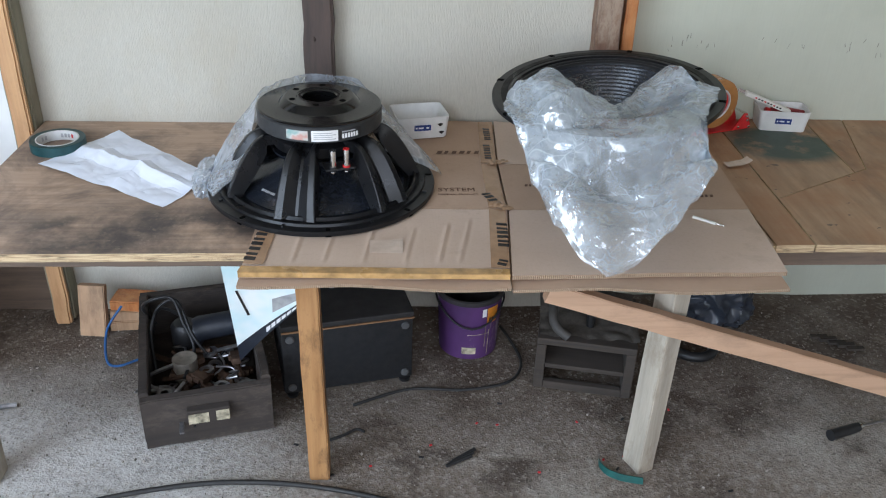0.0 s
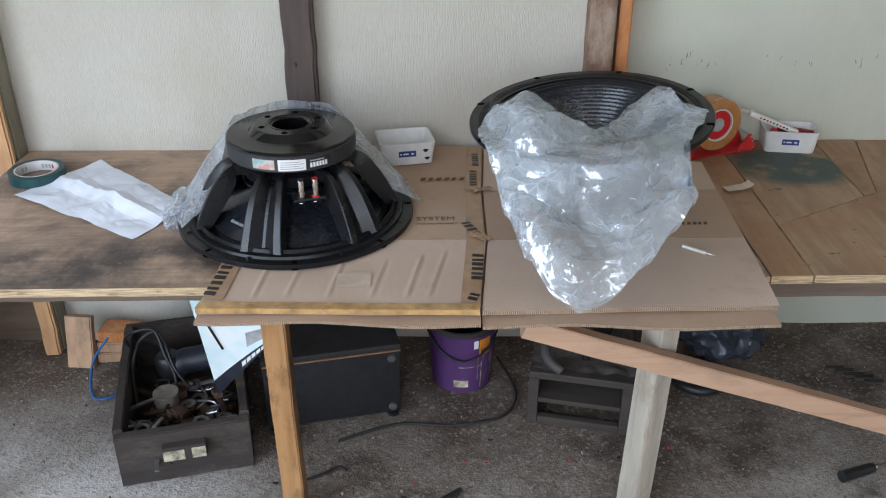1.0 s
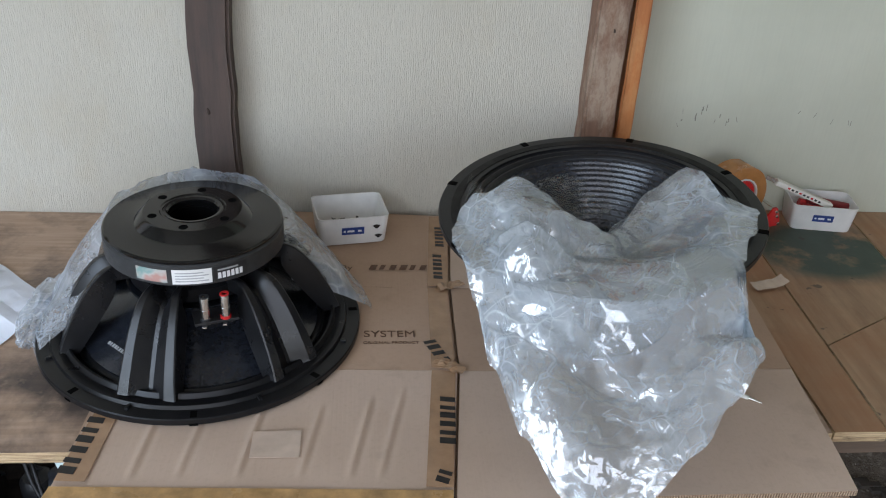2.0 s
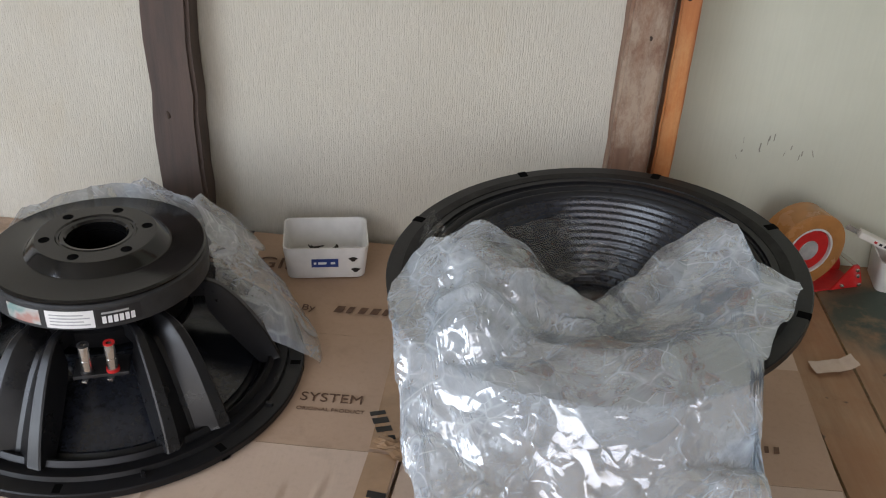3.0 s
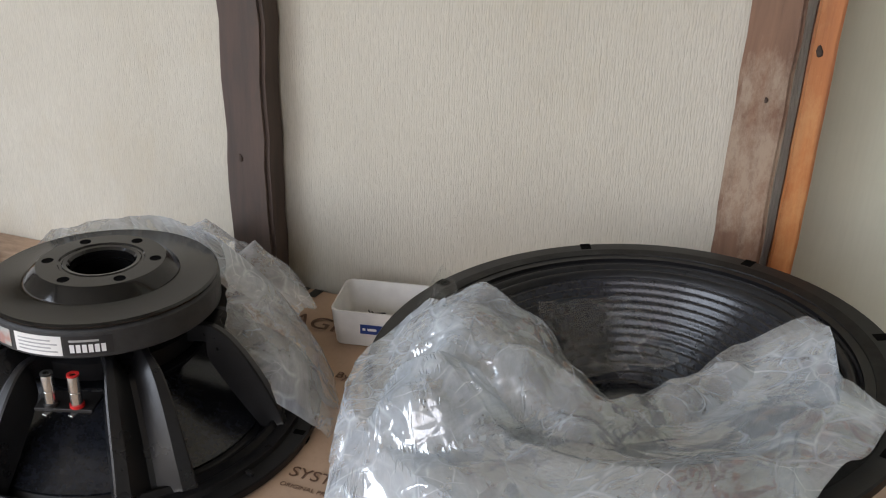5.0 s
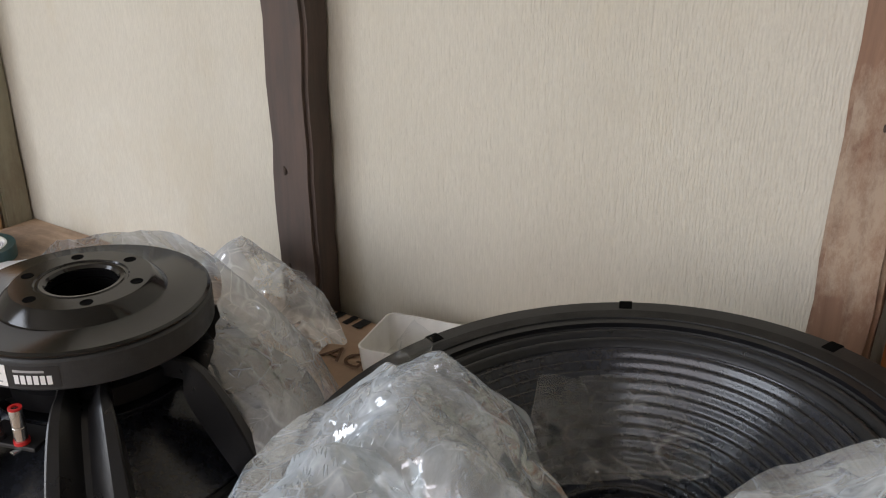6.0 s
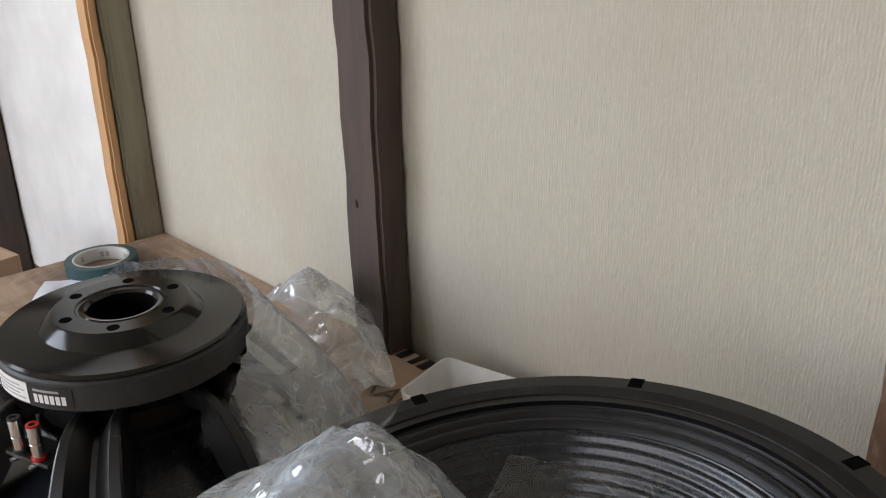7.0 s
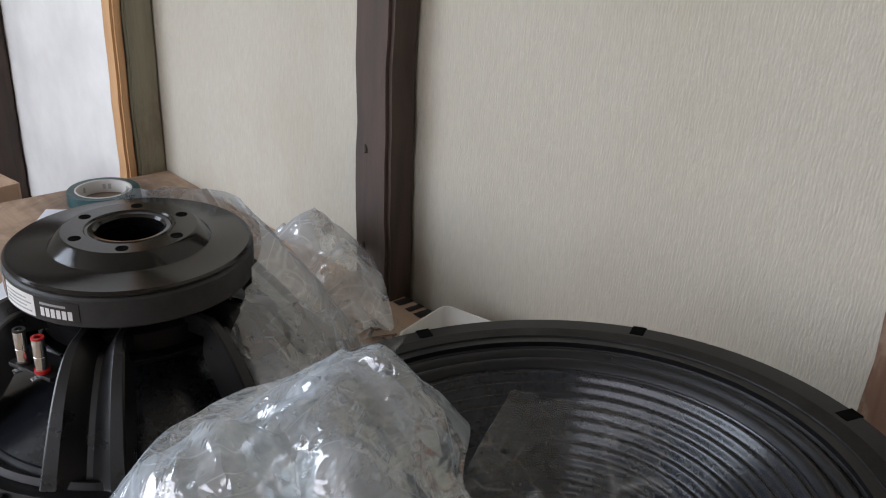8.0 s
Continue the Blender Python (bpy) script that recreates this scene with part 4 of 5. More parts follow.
def creased(x, y):
    """Flat facets that meet in sharp creases."""
    h = 0.0
    for fx, fy, o, amp, s in FOLDS:
        q = Vector((x * 5 + s, y * 5, s))
        w = x * fx + y * fy + o + 0.35 * noise.noise(q)
        here = max(0.0, noise.noise(q * 1.1 + Vector((9, 0, 0))) + 0.25)
        h += amp * abs((w % 1.0) - 0.5) * 2 * here * 1.6
    return h


def hung(x, y):
    """Height of a film that hangs from the ridges."""
    top = 0.0
    for (ax, ay, az), (bx, by, bz), fall in RIDGES:
        dx, dy = bx - ax, by - ay
        t = max(0.0, min(1.0, ((x - ax) * dx + (y - ay) * dy) / (dx * dx + dy * dy)))
        d = math.hypot(x - ax - t * dx, y - ay - t * dy)
        top += math.exp((az + t * (bz - az) - fall * math.sqrt(d * d + 0.0001)) * 170)
    return math.log(top) / 170


def big_bag(lift=0.0, shift=0.0, shrink=0.0, seed=1, amount=1.0):
    """A jittered net of small facets that follows the hung film and its creases."""
    gen = random.Random(seed)
    bm = bmesh.new()
    nu, nv = 140, 150
    grid = []
    for j in range(nv + 1):
        row = []
        for i in range(nu + 1):
            u, v = i / nu, j / nv
            if 0 < i < nu and 0 < j < nv:
                u += gen.uniform(-0.3, 0.3) / nu
                v += gen.uniform(-0.3, 0.3) / nv
            x = 0.018 + shrink + (0.444 - 2 * shrink) * u
            y0, y1 = lerp_table(x, FRONT) + shrink, lerp_table(x, BACK) - shrink
            y = y0 + (y1 - y0) * v
            x += 0.004 * noise.noise(Vector((u * 2, y * 11, 5))) + 0.002 * noise.noise(Vector((u * 3, y * 37, 9)))
            y += 0.004 * noise.noise(Vector((x * 17, v * 2, 3)))
            edge = min(1.0, min(u, 1 - u, v, 1 - v) * 9)
            z = hung(x, y) - 0.008 + creased(x + shift, y + shift) * (0.15 + 0.85 * edge) * amount + lift + 0.0016 * ridge(Vector((x, y, shift)) * 52) * amount
            # over the leaning rim, a little slack inside it
            out = math.hypot(x - RIM_AT[0], y - RIM_AT[1])
            rim = RIM_AT[2] + 0.087 * (x - RIM_AT[0]) + 0.045 * (y - RIM_AT[1]) + 0.007 + lift * 0.25
            rim -= 0.5 * max(0.0, 0.180 - out) + 1.15 * max(0.0, out - 0.258)
            row.append(bm.verts.new((x, y, max(z, rim + 0.25 * creased(x + shift, y + shift), 0.602))))
        grid.append(row)
    for j in range(nv):
        for i in range(nu):
            a, b, c, d = grid[j][i], grid[j][i + 1], grid[j + 1][i + 1], grid[j + 1][i]
            if gen.random() < 0.5:
                bm.faces.new((a, b, c))
                bm.faces.new((a, c, d))
            else:
                bm.faces.new((a, b, d))
                bm.faces.new((b, c, d))
    return bm


bag = thing("plastic_bag", (0, 0, 0), "large crumpled clear plastic bag draped over the upright woofer", "plastic bag")
part("outer_film", big_bag(), M_FILM, bag, smooth=24)
part("inner_film", big_bag(-0.020, 0.31, 0.010, 2, 1.3), M_FILM, bag, smooth=24)


def film_sheet(corners, n, wave, seed):
    """A loose piece of film between four corners, finely creased."""
    bm = bmesh.new()
    a, b, c, d = [Vector(p) for p in corners]
    across = (b - a).cross(d - a).normalized()
    g = []
    for j in range(n + 1):
        row = []
        for i in range(n + 1):
            u, v = i / n, j / n
            p = (a * (1 - u) + b * u) * (1 - v) + (d * (1 - u) + c * u) * v
            q = Vector((u * 0.2, v * 0.2, seed))
            p += across * wave * (ridge(q * 9) + 0.55 * ridge(q * 21) + 0.3 * ridge(q * 47))
            row.append(bm.verts.new(p))
        g.append(row)
    for j in range(n):
        for i in range(n):
            bm.faces.new((g[j][i], g[j][i + 1], g[j + 1][i + 1], g[j + 1][i]))
    return bm


# the slack of the bag caught under the magnet
bm = bmesh.new()
lathe(bm, [(0.004, 0.0), (0.050, 0.0), (0.092, 0.0), (0.104, 0.006), (0.094, 0.014), (0.050, 0.016), (0.004, 0.016)], 72, centre=(0.262, 2.166, 0.5965))
for v in bm.verts:
    v.co += noise.noise_vector(v.co * 40) * 0.005 * (0 if v.co.z < 0.598 else 1)
part("under_fold", bm, M_FILM, bag, "folded film pressed flat under the magnet", smooth=20)

# a stiff clear flap of it standing in the cone, and its edge held up at the woofer's rim
part("flap", film_sheet([(0.175, 2.150, 0.775), (0.292, 2.240, 0.772), (0.256, 2.332, 0.806), (0.140, 2.250, 0.806)], 40, 0.0045, 4.0), M_FILM_THIN, bag, "thin clear flap with sharp creases", smooth=14)
part("flap", film_sheet([(0.026, 2.090, 0.790), (0.090, 2.150, 0.815), (0.060, 2.215, 0.838), (0.050, 2.200, 0.858)], 24, 0.0030, 7.0), M_FILM_THIN, bag, "thin clear flap with sharp creases", smooth=14)

# the other bag: folded down behind the woofer that lies on its face


def skirt_bag():
    bm = bmesh.new()
    na, nh = 74, 16
    g = []
    for j in range(nh + 1):
        h = j / nh
        row = []
        for i in range(na + 1):
            a = radians(8 + 194 * i / na)
            end = min(1.0, min(i, na - i) / 18)
            top = 0.194 * (0.35 + 0.65 * end ** 0.7) + 0.008 * max(0, math.sin(a)) + 0.005 * noise.noise(Vector((a * 3, 0, 2)))
            r0, r1 = 0.254 + 0.020 * max(0.0, math.cos(a - 0.45)) ** 6, 0.138
            z = 0.003 + top * h
            r = r0 + (r1 - r0) * h ** 1.35
            q = Vector((a * 1.4, h * 1.1, 0.3))
            r += 0.010 * noise.noise(q * 1.6) + 0.005 * ridge(Vector((a * 5, h * 1.1, 1))) + 0.0035 * noise.noise(Vector((a * 17, h * 5, 2))) - 0.003
            row.append(bm.verts.new((r * math.cos(a), r * math.sin(a), z)))
        g.append(row)
    for j in range(nh):
        for i in range(na):
            bm.faces.new((g[j][i], g[j][i + 1], g[j + 1][i + 1], g[j + 1][i]))
    return bm


bag2 = thing("plastic_bag", (-0.359, 2.178, CARD), "clear plastic bag pulled down behind the face-down woofer", "plastic bag")
part("outer_film", skirt_bag(), M_FILM_SKIRT, bag2, smooth=9)
def bunched_sheet(n=70):
    """The slack end of the bag, thrown up in two peaks behind the woofer."""
    bm = bmesh.new()
    peaks = ((-0.052, 0.284, 0.132, 0.95), (0.040, 0.264, 0.116, 0.95), (-0.005, 0.285, 0.108, 0.75), (-0.110, 0.270, 0.085, 0.8), (0.100, 0.225, 0.070, 0.75), (0.165, 0.170, 0.040, 0.6))
    g = []
    for j in range(n + 1):
        row = []
        for i in range(n + 1):
            u, v = i / n, j / n
            x = -0.165 + 0.300 * u
            y0, y1 = 0.238 - 0.100 * max(0.0, u - 0.35) ** 1.3, 0.345 - 0.150 * max(0.0, u - 0.5)
            y = y0 + (y1 - y0) * v + 0.006 * noise.noise(Vector((x * 16, 0, 2)))
            h = max(pz - s * math.hypot(x - px, (y - py) * 1.25) for px, py, pz, s in peaks)
            h += creased(x + 3, y) * 0.7 + 0.003 * ridge(Vector((x, y, 3)) * 30)
            row.append(bm.verts.new((x, y, max(0.004 + 0.002 * noise.noise(Vector((x, y, 0)) * 40), h))))
        g.append(row)
    for j in range(n):
        for i in range(n):
            bm.faces.new((g[j][i], g[j][i + 1], g[j + 1][i + 1], g[j + 1][i]))
    return bm


part("bunched_end", bunched_sheet(), M_FILM_SKIRT, bag2, smooth=20)
bm = bmesh.new()
bmesh.ops.create_icosphere(bm, subdivisions=4, radius=1)
for v in bm.verts:
    k = 1 + 0.18 * ridge(v.co * 2.3 + Vector((5, 1, 0))) + 0.1 * ridge(v.co * 5) - 0.2
    v.co = Vector((-0.256 + v.co.x * 0.030 * k, 0.03 + v.co.y * 0.10 * k, max(-0.014, 0.004 + v.co.z * 0.026 * k)))
part("bunched_end", bm, M_FILM_SKIRT, bag2, smooth=18)

# ---------- things on the bench ----------
M_TEAL = plain("teal_tape", (0.012, 0.055, 0.060), 0.4, var=0.2, scale=60)
M_CORE = plain("white_card_core", (0.62, 0.62, 0.60), 0.6, var=0.08, scale=30)
roll = thing("tape_roll", (-1.002, 2.413, BENCH), "roll of teal tape with a white printed core lying flat", "tape roll")
part("tape", lathe(bmesh.new(), [(0.0500, 0.0), (0.0625, 0.0), (0.0635, 0.001), (0.0635, 0.023), (0.0625, 0.024), (0.0500, 0.024)], 80, closed=True), M_TEAL, roll, smooth=35)
part("core", lathe(bmesh.new(), [(0.0465, 0.0005), (0.0498, 0.0005), (0.0498, 0.0245), (0.0465, 0.0245)], 80, closed=True), M_CORE, roll, smooth=35)
for i, (a, mt) in enumerate(((60, M_RED), (72, M_GREY_INK), (82, M_GREY_INK), (92, M_GREY_INK), (140, M_GREY_INK), (152, M_GREY_INK), (200, M_GREY_INK))):
    part("core_print", lathe(bmesh.new(), [(0.0463, 0.007), (0.0466, 0.007), (0.0466, 0.017), (0.0463, 0.017)], 3, a, a + 7, closed=True), mt, roll)

M_PAPER = plain("crumpled_white_paper", (0.80, 0.84, 0.93), 0.8, var=0.04, scale=12, bump=0.1)


def paper(pts, z, name, label, seed, fold=0.010):
    bm = bmesh.new()
    n = 60
    g = []
    a, b, c, d = [Vector((x, y, 0)) for x, y in pts]
    for j in range(n + 1):
        row = []
        for i in range(n + 1):
            u, v = i / n, j / n
            p = (a * (1 - u) + b * u) * (1 - v) + (d * (1 - u) + c * u) * v
            q = Vector((p.x, p.y, seed))
            p.x += 0.007 * noise.noise(q * 9)
            p.y += 0.007 * noise.noise(q * 9 + Vector((4, 0, 0)))
            h = fold * abs(noise.noise(q * 6)) * 1.5 + 0.006 * abs(noise.noise(q * 19)) + 0.0025 * abs(noise.noise(q * 43))
            h += 0.012 * max(0, 1 - abs(u - 0.52 + 0.05 * v) / 0.15) + 0.011 * max(0, 1 - abs(v - 0.42) / 0.11) + 0.006 * max(0, 1 - abs(v - 0.76) / 0.07)
            edge = min(u, v, 1 - u, 1 - v) * 6
            p.z = z + 0.0012 + h * (0.4 + 0.6 * min(1, edge))
            row.append(bm.verts.new(p))
        g.append(row)
    for j in range(n):
        for i in range(n):
            bm.faces.new((g[j][i], g[j][i + 1], g[j + 1][i + 1], g[j + 1][i]))
    ob = whole(name, bm, M_PAPER, label, "paper", smooth=8)
    return ob


paper([(-0.688, 2.096), (-0.602, 2.245), (-0.887, 2.515), (-1.018, 2.311)], BENCH, "paper_sheet", "creased white paper sheet with fold lines on the bench", 3.0)

M_TRAY = plain("white_plastic_tray", (0.70, 0.69, 0.66), 0.42, var=0.14, scale=14, bump=0.05)
M_BLUE = plain("blue_sticker", (0.018, 0.045, 0.20), 0.4, var=0.12, bump=0)
M_SCREW = plain("dark_steel", (0.05, 0.045, 0.042), 0.4, 0.8, var=0.3)


def rounded(w, d, r, n=5):
    pts = []
    for cx, cy, a0 in ((w / 2 - r, d / 2 - r, 0), (-w / 2 + r, d / 2 - r, 90), (-w / 2 + r, -d / 2 + r, 180), (w / 2 - r, -d / 2 + r, 270)):
        for i in range(n + 1):
            a = radians(a0 + 90 * i / n)
            pts.append((cx + r * math.cos(a), cy + r * math.sin(a)))
    return pts


def tray(loc, rz, w, d, h, label):
    t = thing("plastic_tray", loc, label, "tray", group="white plastic trays", rz=rz)
    bm = bmesh.new()
    levels = [(0.90, 0.0, 0.0), (0.915, 0.002, 0.0), (1.0, h, 0.0), (1.0, h, 0.0022), (0.915, 0.0045, 0.0022), (0.90, 0.0035, 0.0022)]
    rings = []
    for k, z, inset in levels:
        rings.append([bm.verts.new((x, y, z)) for x, y in rounded(w * k - 2 * inset, d * k - 2 * inset, 0.012)])
    for a, b in zip(rings, rings[1:]):
        for i in range(len(a)):
            bm.faces.new((a[i], a[(i + 1) % len(a)], b[(i + 1) % len(a)], b[i]))
    bm.faces.new(rings[0][::-1])
    bm.faces.new(rings[-1])
    part("body", bm, M_TRAY, t, smooth=40)
    ang = math.atan2(d * 0.0425, h)
    st = part("sticker", boxed((-0.021, -0.0004, -0.0075), (0.021, 0.0004, 0.0075)), M_BLUE, t, "small blue sticker with white marks")
    st.matrix_local = Matrix.Translation((-0.002, -d * 0.4795 - 0.0010, h * 0.52)) @ Matrix.Rotation(ang, 4, "X")
    for x, w2 in ((-0.0155, 0.004), (-0.004, 0.013), (0.0125, 0.007)):
        part("mark_bar", boxed((x - w2 / 2, -0.0007, -0.002), (x + w2 / 2, -0.0004, 0.002)), M_WHITE_INK, st)
    return t


t1 = tray((-0.135, 2.484, CARD + 0.002), 11, 0.134, 0.104, 0.056, "open white plastic tray holding a few dark screws")
for i in range(2):
    part("paint_spot", turned(prism(bmesh.new(), [(0.006 * math.cos(a) * (1 + 0.4 * math.sin(3 * a)), 0.004 * math.sin(a)) for a in [k * 0.52 for k in range(12)]], 0, 0.0005), Matrix.Translation((0.042 + 0.004 * i, -0.0522 - i * -0.0024, 0.036 - 0.021 * i)) @ Matrix.Rotation(radians(90), 4, "X")), M_SCREW, t1)
for i in range(9):
    s = thing("screw", (-0.133 + rnd(-0.035, 0.035), 2.482 + rnd(-0.012, 0.03), CARD + rnd(0.0066, 0.022)), "small dark steel screw lying in the tray", "screw", group="screws in the tray", rz=rnd(0, 360))
    part("shank", tube(bmesh.new(), [(0, 0, 0.0025), (0.016, 0, 0.0022), (0.019, 0, 0.002)], 0.0016, 6, 0.0008), M_SCREW, s)
    part("head", tube(bmesh.new(), [(-0.003, 0, 0.0035), (0.0, 0, 0.003)], 0.0036, 8, 0.0018), M_SCREW, s)

t2 = tray((0.848, 2.592, BENCH), -8, 0.135, 0.085, 0.056, "open white plastic tray holding a cutter and red-handled tools")
M_CREAM = plain("cream_plastic", (0.70, 0.68, 0.62), 0.4, var=0.06)
M_REDDARK = plain("dark_red_plastic", (0.22, 0.018, 0.02), 0.4, var=0.2)
ct = thing("cutter_knife", (0, 0, 0), "white and red snap-off cutter resting across the tray", "cutter")
mx = Matrix.Translation((0.795, 2.580, 0.648)) @ Matrix.Rotation(radians(-9), 4, "Z") @ Matrix.Rotation(radians(20), 4, "Y")
part("handle", turned(boxed((-0.062, -0.009, -0.006), (0.070, 0.009, 0.006), 0.003), mx), M_CREAM, ct)
for i in range(9):
    part("mark_bar", turned(boxed((-0.035 + i * 0.009, -0.0095, -0.002), (-0.030 + i * 0.009, -0.0088, 0.002)), mx), M_INK if i % 3 else M_RED, ct)
part("blade", turned(boxed((-0.085, -0.0006, -0.0045), (-0.062, 0.0006, 0.0045)), mx), M_CHROME, ct)
for dx, dz, ang, mt, lb in ((0.015, 0.618, 8, M_REDDARK, "dark red tool handle lying in the tray"), (0.0, 0.607, -6, M_RED, "red marker pen lying in the tray")):
    bm = tube(bmesh.new(), [(-0.045, 0, 0), (-0.040, 0, 0), (0.042, 0, 0), (0.048, 0, 0)], 0.009, 12)
    turned(bm, Matrix.Translation((0.850 + dx, 2.594, dz)) @ Matrix.Rotation(radians(ang - 8), 4, "Z") @ Matrix.Rotation(radians(10), 4, "Y"))
    whole("tool_handle", bm, mt, lb, "tool handle", smooth=40)

# tape dispenser with brown tape
M_BROWNTAPE = plain("brown_tape_roll", (0.42, 0.19, 0.06), 0.25, var=0.12, scale=40, spec=0.6)
disp = thing("tape_dispenser", (0.636, 2.556, BENCH), "red tape dispenser holding a large roll of brown packing tape", "tape dispenser", rz=20)
rm = Matrix.Translation((0.0, 0.0, 0.082)) @ Matrix.Rotation(radians(90), 4, "X")
part("tape", turned(lathe(bmesh.new(), [(0.042, -0.024), (0.064, -0.024), (0.066, -0.023), (0.066, 0.023), (0.064, 0.024), (0.042, 0.024)], 72, closed=True), rm), M_BROWNTAPE, disp, smooth=35)
part("core", turned(lathe(bmesh.new(), [(0.0385, -0.0245), (0.0418, -0.0245), (0.0418, 0.0245), (0.0385, 0.0245)], 64, closed=True), rm), M_CORE, disp, smooth=35)
part("hub", turned(lathe(bmesh.new(), [(0.0, 0.018), (0.016, 0.018), (0.018, 0.021), (0.036, 0.021), (0.0382, 0.019), (0.0382, -0.02), (0.0, -0.02)], 64), rm), M_RED, disp, smooth=35)
part("hub_plate", turned(lathe(bmesh.new(), [(0.0, 0.0225), (0.017, 0.0225), (0.018, 0.021), (0.0, 0.021)], 32), rm), M_GREY_INK, disp, smooth=35)
part("frame", prism(bmesh.new(), [(-0.075, -0.026), (0.118, -0.026), (0.118, 0.026), (-0.075, 0.026)], 0.0015, 0.0045), M_RED, disp)
for y in (-0.030, 0.026):
    bm = bmesh.new()
    for f0, f1 in (((0.062, 0.004), (0.118, 0.004)),):
        a = [bm.verts.new((x, y, z)) for x, z in ((0.062, 0.004), (0.120, 0.004), (0.118, 0.016), (0.104, 0.046), (0.094, 0.046))]
        b = [bm.verts.new((v.co.x, y + 0.004, v.co.z)) for v in a]
        bm.faces.new(a)
        bm.faces.new(b[::-1])
        for i in range(5):
            bm.faces.new((a[i], b[i], b[(i + 1) % 5], a[(i + 1) % 5]))
    part("jaw", bm, M_RED, disp)
for x, z in ((0.100, 0.039), (0.112, 0.010), (0.078, 0.012), (0.104, 0.028)):
    part("rivet", turned(lathe(bmesh.new(), [(0.0, 0.0355), (0.0025, 0.035), (0.0035, 0.0335), (0.0035, 0.030)], 16), Matrix.Translation((x, 0, z)) @ Matrix.Rotation(radians(90), 4, "X")), M_CHROME, disp, smooth=40)
part("blade", boxed((0.094, -0.026, 0.046), (0.104, 0.026, 0.0472)), M_CHROME, disp)

# pencil-like driver bit on the carton
pen = thing("screwdriver_bit", (0.462, 1.986, ZT + 0.0042), "slim pale metal screwdriver bit lying on cardboard", "driver bit", rz=-38)
part("shaft", tube(bmesh.new(), [(-0.045, 0, 0), (0.004, 0, 0)], 0.0034, 12), M_CREAM, pen, smooth=40)
part("tip", tube(bmesh.new(), [(0.004, 0, 0), (0.012, 0, 0), (0.014, 0, 0), (0.024, 0, 0)], 0.0030, 12, 0.0010), M_CHROME, pen, smooth=40)

# ---------- under the bench ----------
M_DRAWER = wood("sooty_drawer_wood", (0.022, 0.017, 0.014), (0.058, 0.045, 0.037), 0, 0.85, (0.13, 0.10, 0.08), 0.45)
# a drawer with a pull on its front board, standing on the floor
dr = thing("wooden_drawer", (-0.632, 2.030, 0.0), "dark grimy open wooden drawer full of tools on the floor", "tool box", rz=13)
W, D, H = 0.292, 0.45, 0.138
part("front_board", timber((-W / 2, -0.012, 0.0), (W / 2, 0.012, H), 0.0028, 26, 1.0), M_DRAWER, dr, smooth=40)
part("back_board", timber((-W / 2, D - 0.012, 0.0), (W / 2, D + 0.012, H), 0.0015, 20, 2.0), M_DRAWER, dr, smooth=40)
part("side_board", timber((-W / 2 - 0.002, 0.0125, 0.0), (-W / 2 + 0.020, D - 0.0125, H + 0.008), 0.0028, 26, 3.0), M_DRAWER, dr, smooth=40)
part("side_board", timber((W / 2 - 0.020, 0.0125, 0.0), (W / 2 + 0.002, D - 0.0125, H + 0.008), 0.0028, 26, 4.0), M_DRAWER, dr, smooth=40)
part("bottom", boxed((-W / 2 + 0.0205, 0.0125, 0.004), (W / 2 - 0.0205, D - 0.0125, 0.012)), M_DRAWER, dr)
hd = part("handle", boxed((-0.048, -0.034, 0.070), (0.048, -0.0125, 0.108), 0.003), M_DRAWER, dr, "wooden pull with flaking cream paint")
M_FLAKE = plain("flaking_cream_paint", (0.42, 0.37, 0.26), 0.7, var=0.75, scale=45, bump=0.4)
part("paint_flake", boxed((-0.046, -0.0352, 0.073), (0.000, -0.0343, 0.100)), M_FLAKE, hd)
part("paint_flake", boxed((0.016, -0.0352, 0.073), (0.046, -0.0343, 0.101)), M_FLAKE, hd)

M_RUST = plain("rusty_iron", (0.10, 0.06, 0.04), 0.7, 0.5, var=0.4, scale=50, bump=0.4)
M_STEEL = plain("worn_steel", (0.32, 0.32, 0.33), 0.35, 0.9, var=0.3, scale=50)
M_BLUEM = plain("worn_blue_paint", (0.03, 0.07, 0.14), 0.45, 0.2, var=0.4)


def in_drawer(x, y, z):
    a = radians(13)
    return (-0.632 + x * math.cos(a) - y * math.sin(a), 2.030 + x * math.sin(a) + y * math.cos(a), z)


